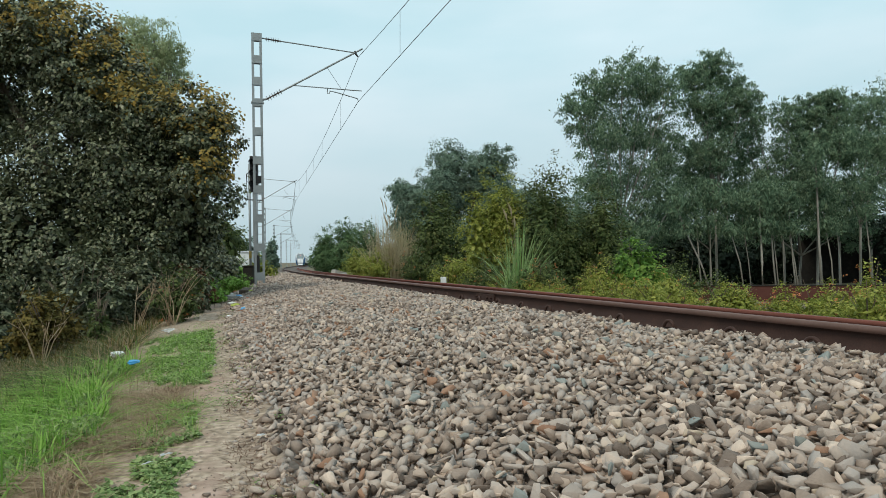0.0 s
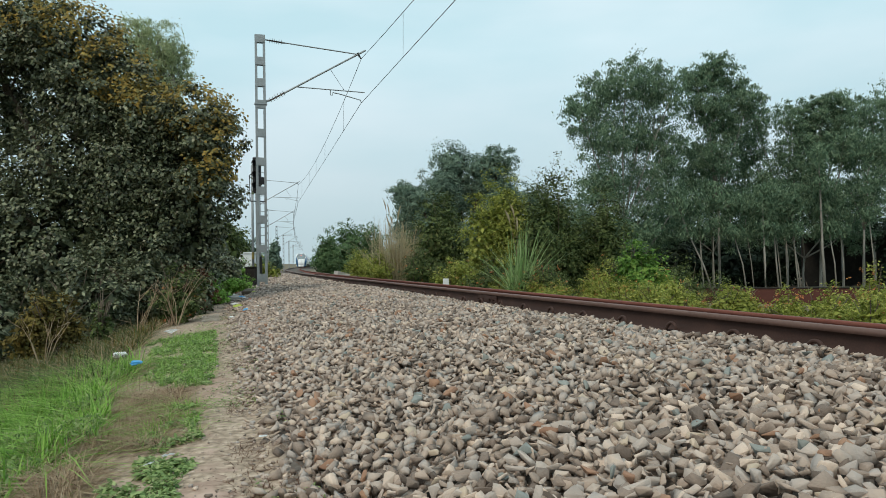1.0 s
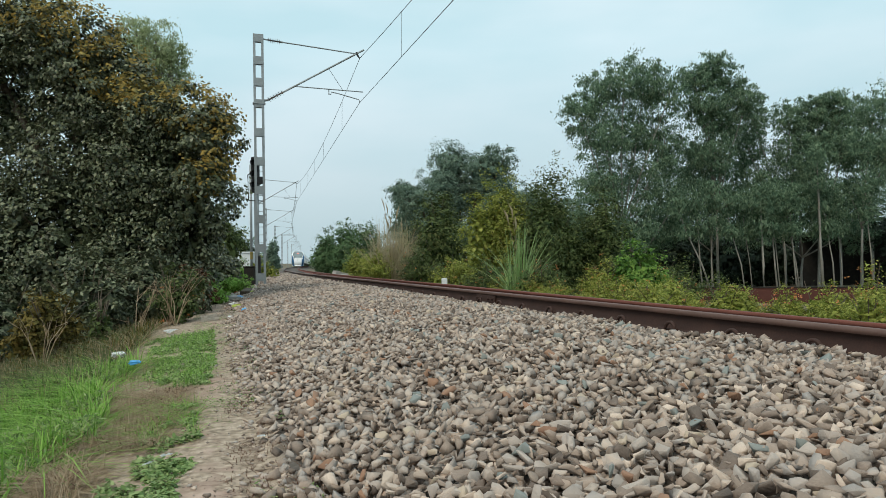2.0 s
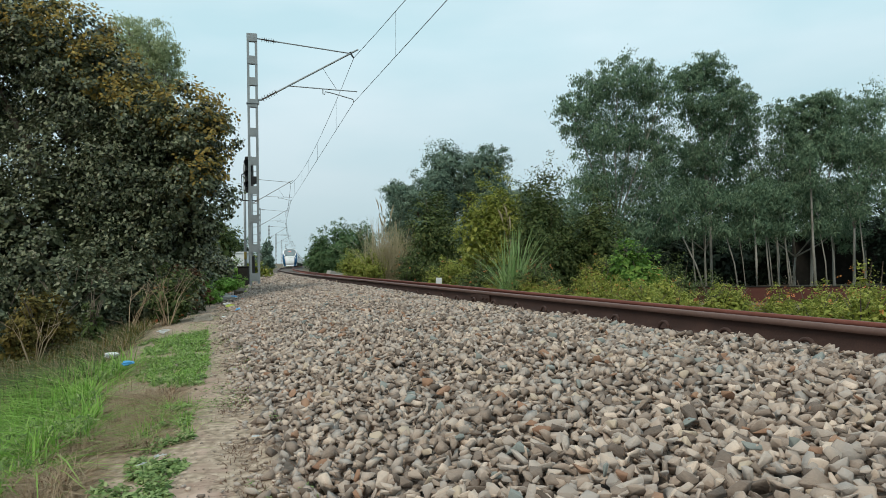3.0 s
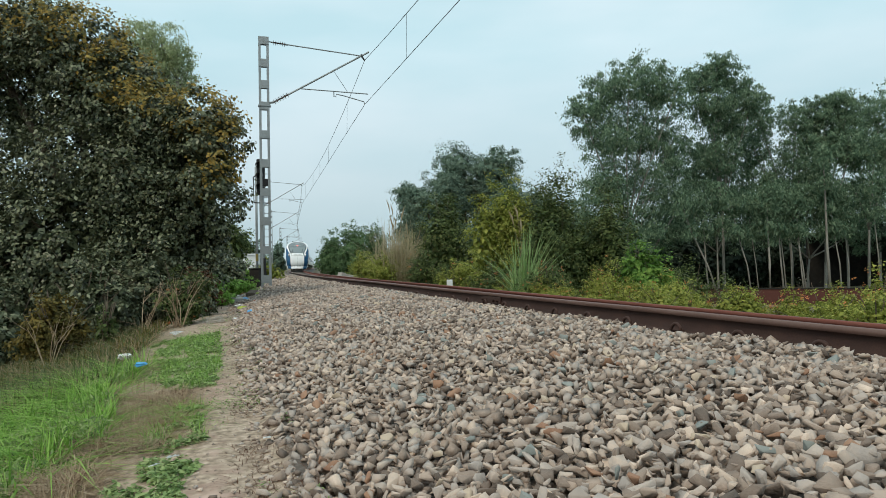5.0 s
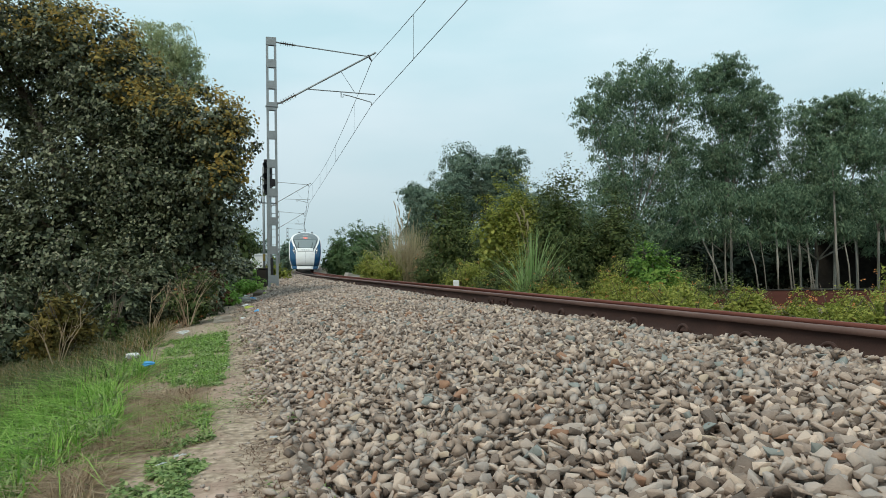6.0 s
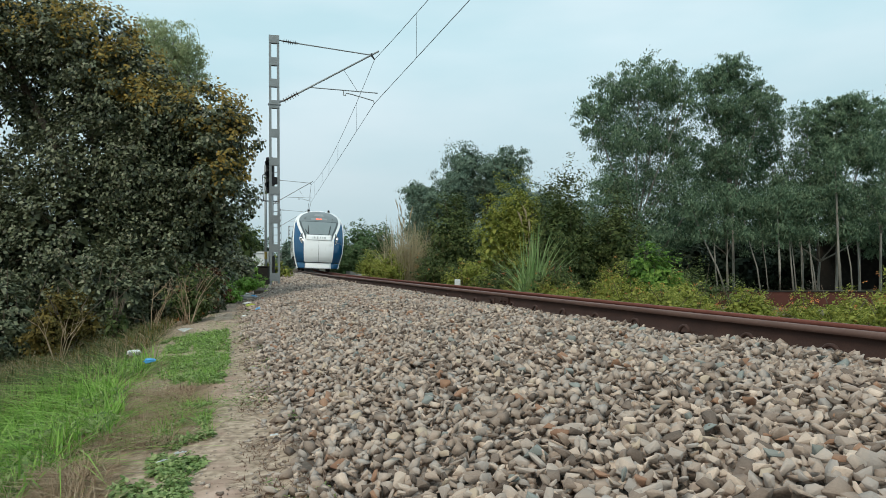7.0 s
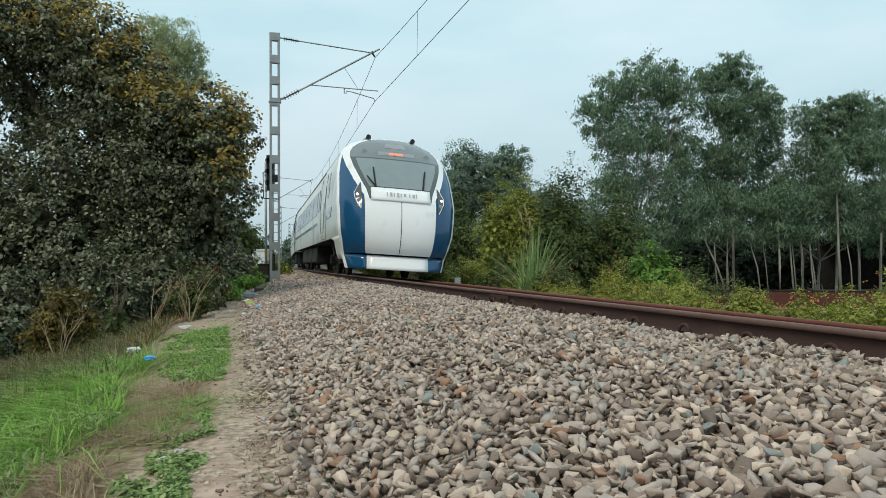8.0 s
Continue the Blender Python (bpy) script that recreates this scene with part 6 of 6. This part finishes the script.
        hi = lambda z: s * float(np.interp(z, [1.78, 2.12, 2.22, 2.5], [1.05, 1.24, 1.22, 1.07]))
        cl = sheet(strip(hz, lo, hi, 5, 0.022), "headlamp_cluster", M_LAMPGLASS, t, "angular dark headlamp unit")
        line = [(hi(z), front_y(hi(z), z) - 0.03, z) for z in hz]
        bm = tube(bmesh.new(), line, 0.009, 6)
        part("lamp_trim", bm, M_WHITE, cl)
        p = (s * 1.14, front_y(1.14, 2.16) - 0.03, 2.16)
        part("headlamp", tube(bmesh.new(), [(p[0], p[1] + 0.03, p[2]), (p[0], p[1] - 0.01, p[2])], 0.036, 14), M_LAMP, cl, "lit round headlamp")
        p = (s * 1.10, front_y(1.10, 2.0) - 0.03, 2.0)
        part("lower_lamp", tube(bmesh.new(), [(p[0], p[1] + 0.03, p[2]), (p[0], p[1] - 0.01, p[2])], 0.055, 14), M_DISPLAY, cl)
        # skirt below the nose
        sheet(strip([0.22, 0.3, 0.4, 0.5, 0.58], lambda z: s * 0.82, lambda z: s * half(z), 6), "skirt_side", M_BLUE, t, "deep blue skirt", 0.02)
        # wipers
        x0 = s * 0.62
        bm = tube(bmesh.new(), [(x0, front_y(x0, 2.36) - 0.04, 2.36), (x0 + s * 0.16 - 0.10, front_y(x0, 2.70) - 0.06, 2.70)], 0.020, 6)
        tube(bm, [(x0 + s * 0.02 - 0.02, front_y(x0, 2.42) - 0.05, 2.42), (x0 + s * 0.10 + 0.02, front_y(x0, 2.98) - 0.06, 2.98)], 0.020, 6)
        part("wiper", bm, M_RUBBER, t)
        # horns on the roof
        part("horn", tube(bmesh.new(), [(s * 0.66, 2.35, 4.09), (s * 0.66, 2.6, 4.08), (s * 0.66, 2.95, 4.07)], [0.07, 0.05, 0.045], 12), M_RUBBER, t, "black roof horn")
        part("horn_base", box(bmesh.new(), s * 0.66 - 0.10, s * 0.66 + 0.10, 2.5, 2.95, 3.95, 4.09, 0.02), M_GREYROOF, t)
    sheet(strip([0.22, 0.3, 0.4, 0.5, 0.58], lambda z: -0.82, lambda z: 0.82, 10), "skirt_centre", M_WHITE, t, "white lower skirt", 0.02)
    # black sheet set in the gap as the shadow below the nose
    sheet(strip([0.57, 0.63], lambda z: -rim(z), rim, 12, -0.06), "nose_gap_shade", M_RUBBER, t, "black strip for the shade in the gap under the nose")
    start = lambda z: front_y(half(z), z)
    deep = lambda z: start(z)
    # deep side valance behind the flank
    for s in (-1, 1):
        sheet([[(s * half(z), y, z) for y in (start(z), start(z) + 0.5, start(z) + 1.0 + 0.5 * (z - 0.45), 2.9 if z > 0.95 else start(z) + 1.05 + 0.5 * (z - 0.45))] for z in (0.45, 0.6, 0.8, 0.95, 1.06)], "side_valance", M_OFFWHITE, t, "off-white valance", 0.02)
        sheet(strip(list(np.linspace(0.22, 4.03, 44)), lambda z: s * (edge(z) - 0.02), lambda z: s * half(z), 3, 0.006), "flank_edge", M_WHITE, t, "white edging of the blue flank")
        # cab window and door
        side_band("cab_window", 3.05, 3.55, 2.30, 3.05, M_GLASSDARK, t, "small dark cab window", sides=(s,))
        side_band("cab_door", 4.1, 4.95, 1.10, 3.10, M_OFFWHITE, t, "cab door", 0.018, sides=(s,))
        side_band("door_seam", 4.06, 4.10, 1.06, 3.14, M_RUBBER, t, "", 0.016, sides=(s,))
        side_band("door_seam", 4.95, 4.98, 1.06, 3.14, M_RUBBER, t, "", 0.016, sides=(s,))
        part("handrail", tube(bmesh.new(), [(s * 1.66, 4.0, 1.25), (s * 1.68, 4.0, 2.2)], 0.015, 6), M_GALV, t)
        side_band("stripe", 2.4, 3.9, 1.66, 1.76, M_BLUE, t, "thin blue-grey stripe", sides=(s,))
        side_band("flash", 1.5 + 0.6, 2.75, 1.80, 1.92, M_BLUE, t, "short blue flash", sides=(s,))
    body_shell(t, start, 24.0, 1.04)
    fit_sides(t, 5.6, 24.0)
    bogie(t, 4.6)
    bogie(t, 19.6)
    part("pilot_beam", box(bmesh.new(), -1.1, 1.1, 1.4, 2.2, 0.3, 0.9, 0.05), M_UNDER, t)
    return t


def build_coach():
    t = tagged(empty("train_coach", pose(0, 0, 0)), "off-white coach with a dark window band, behind the cab car", "train car", "cars of the train")
    body_shell(t, lambda z: 0.0, 23.6, 1.04)
    fit_sides(t, 0.0, 23.6)
    bogie(t, 4.2)
    bogie(t, 19.4)
    part("gangway", box(bmesh.new(), -0.9, 0.9, -0.36, -0.01, 1.1, 3.5, 0.05), M_RUBBER, t, "black gangway bellows")
    bm = bmesh.new()
    bm.faces.new([bm.verts.new((x, 0.0, z)) for x, z in [(-1.55, 1.06), (1.55, 1.06), (1.55, 3.1), (1.2, 3.7), (-1.2, 3.7), (-1.55, 3.1)]])
    part("front_wall", bm, M_OFFWHITE, t)
    return t


# pale grey base stands in for the sky reflected in the glass
M_PANE = material("reflection_tinted_glass", [(0.20, 0.245, 0.255), (0.25, 0.295, 0.305)], 0.04, bump=0, spec=0.9)
M_LAMPGLASS = material("smoked_lamp_cover", [(0.05, 0.06, 0.065), (0.10, 0.11, 0.115)], 0.1, bump=0, spec=0.7)
M_HEADER = material("dark_header_glass", [(0.16, 0.19, 0.20), (0.20, 0.23, 0.24)], 0.12, bump=0, spec=0.8)
M_DISPLAY = material("grey_display_glass", [(0.24, 0.27, 0.28), (0.32, 0.34, 0.35)], 0.25, bump=0, spec=0.5)
cab_car = build_cab_car()
coach = build_coach()
coaches = [coach] + [copy_thing(coach, pose(0, 0, 0)) for _ in range(6)]


# ---- what moves: the train runs up the line ----
FRONT_8, SPEED = 17.4, 26.15


def car_pose(front_s, a, b):
    """A car whose bogies stand a and b behind its front."""
    ya, yb = y_at(front_s + a), y_at(front_s + b)
    pa, pb = track_pose(ya).translation, track_pose(yb).translation
    d = (pb - pa).normalized()
    turn = math.degrees(math.atan2(-d.x, d.y))
    rise = math.degrees(math.asin(d.z))
    c = (cant(ya) + cant(yb)) / 2
    p = pa - d * a
    return pose(p.x, p.y, p.z, 0, 0, turn) @ pose(0, 0, 0, rise, 0, 0) @ pose(0, 0, 0, 0, c, 0)


def motions():
    times = [0.25 * k for k in range(33)]
    s8 = s_at(FRONT_8)
    walk(cab_car, [(t, car_pose(s8 + SPEED * (8.0 - t), 4.6, 19.6)) for t in times])
    for k, c in enumerate(coaches):
        back = 24.4 + 24.2 * k
        walk(c, [(t, car_pose(s8 + SPEED * (8.0 - t) + back, 4.2, 19.4)) for t in times])


motions()
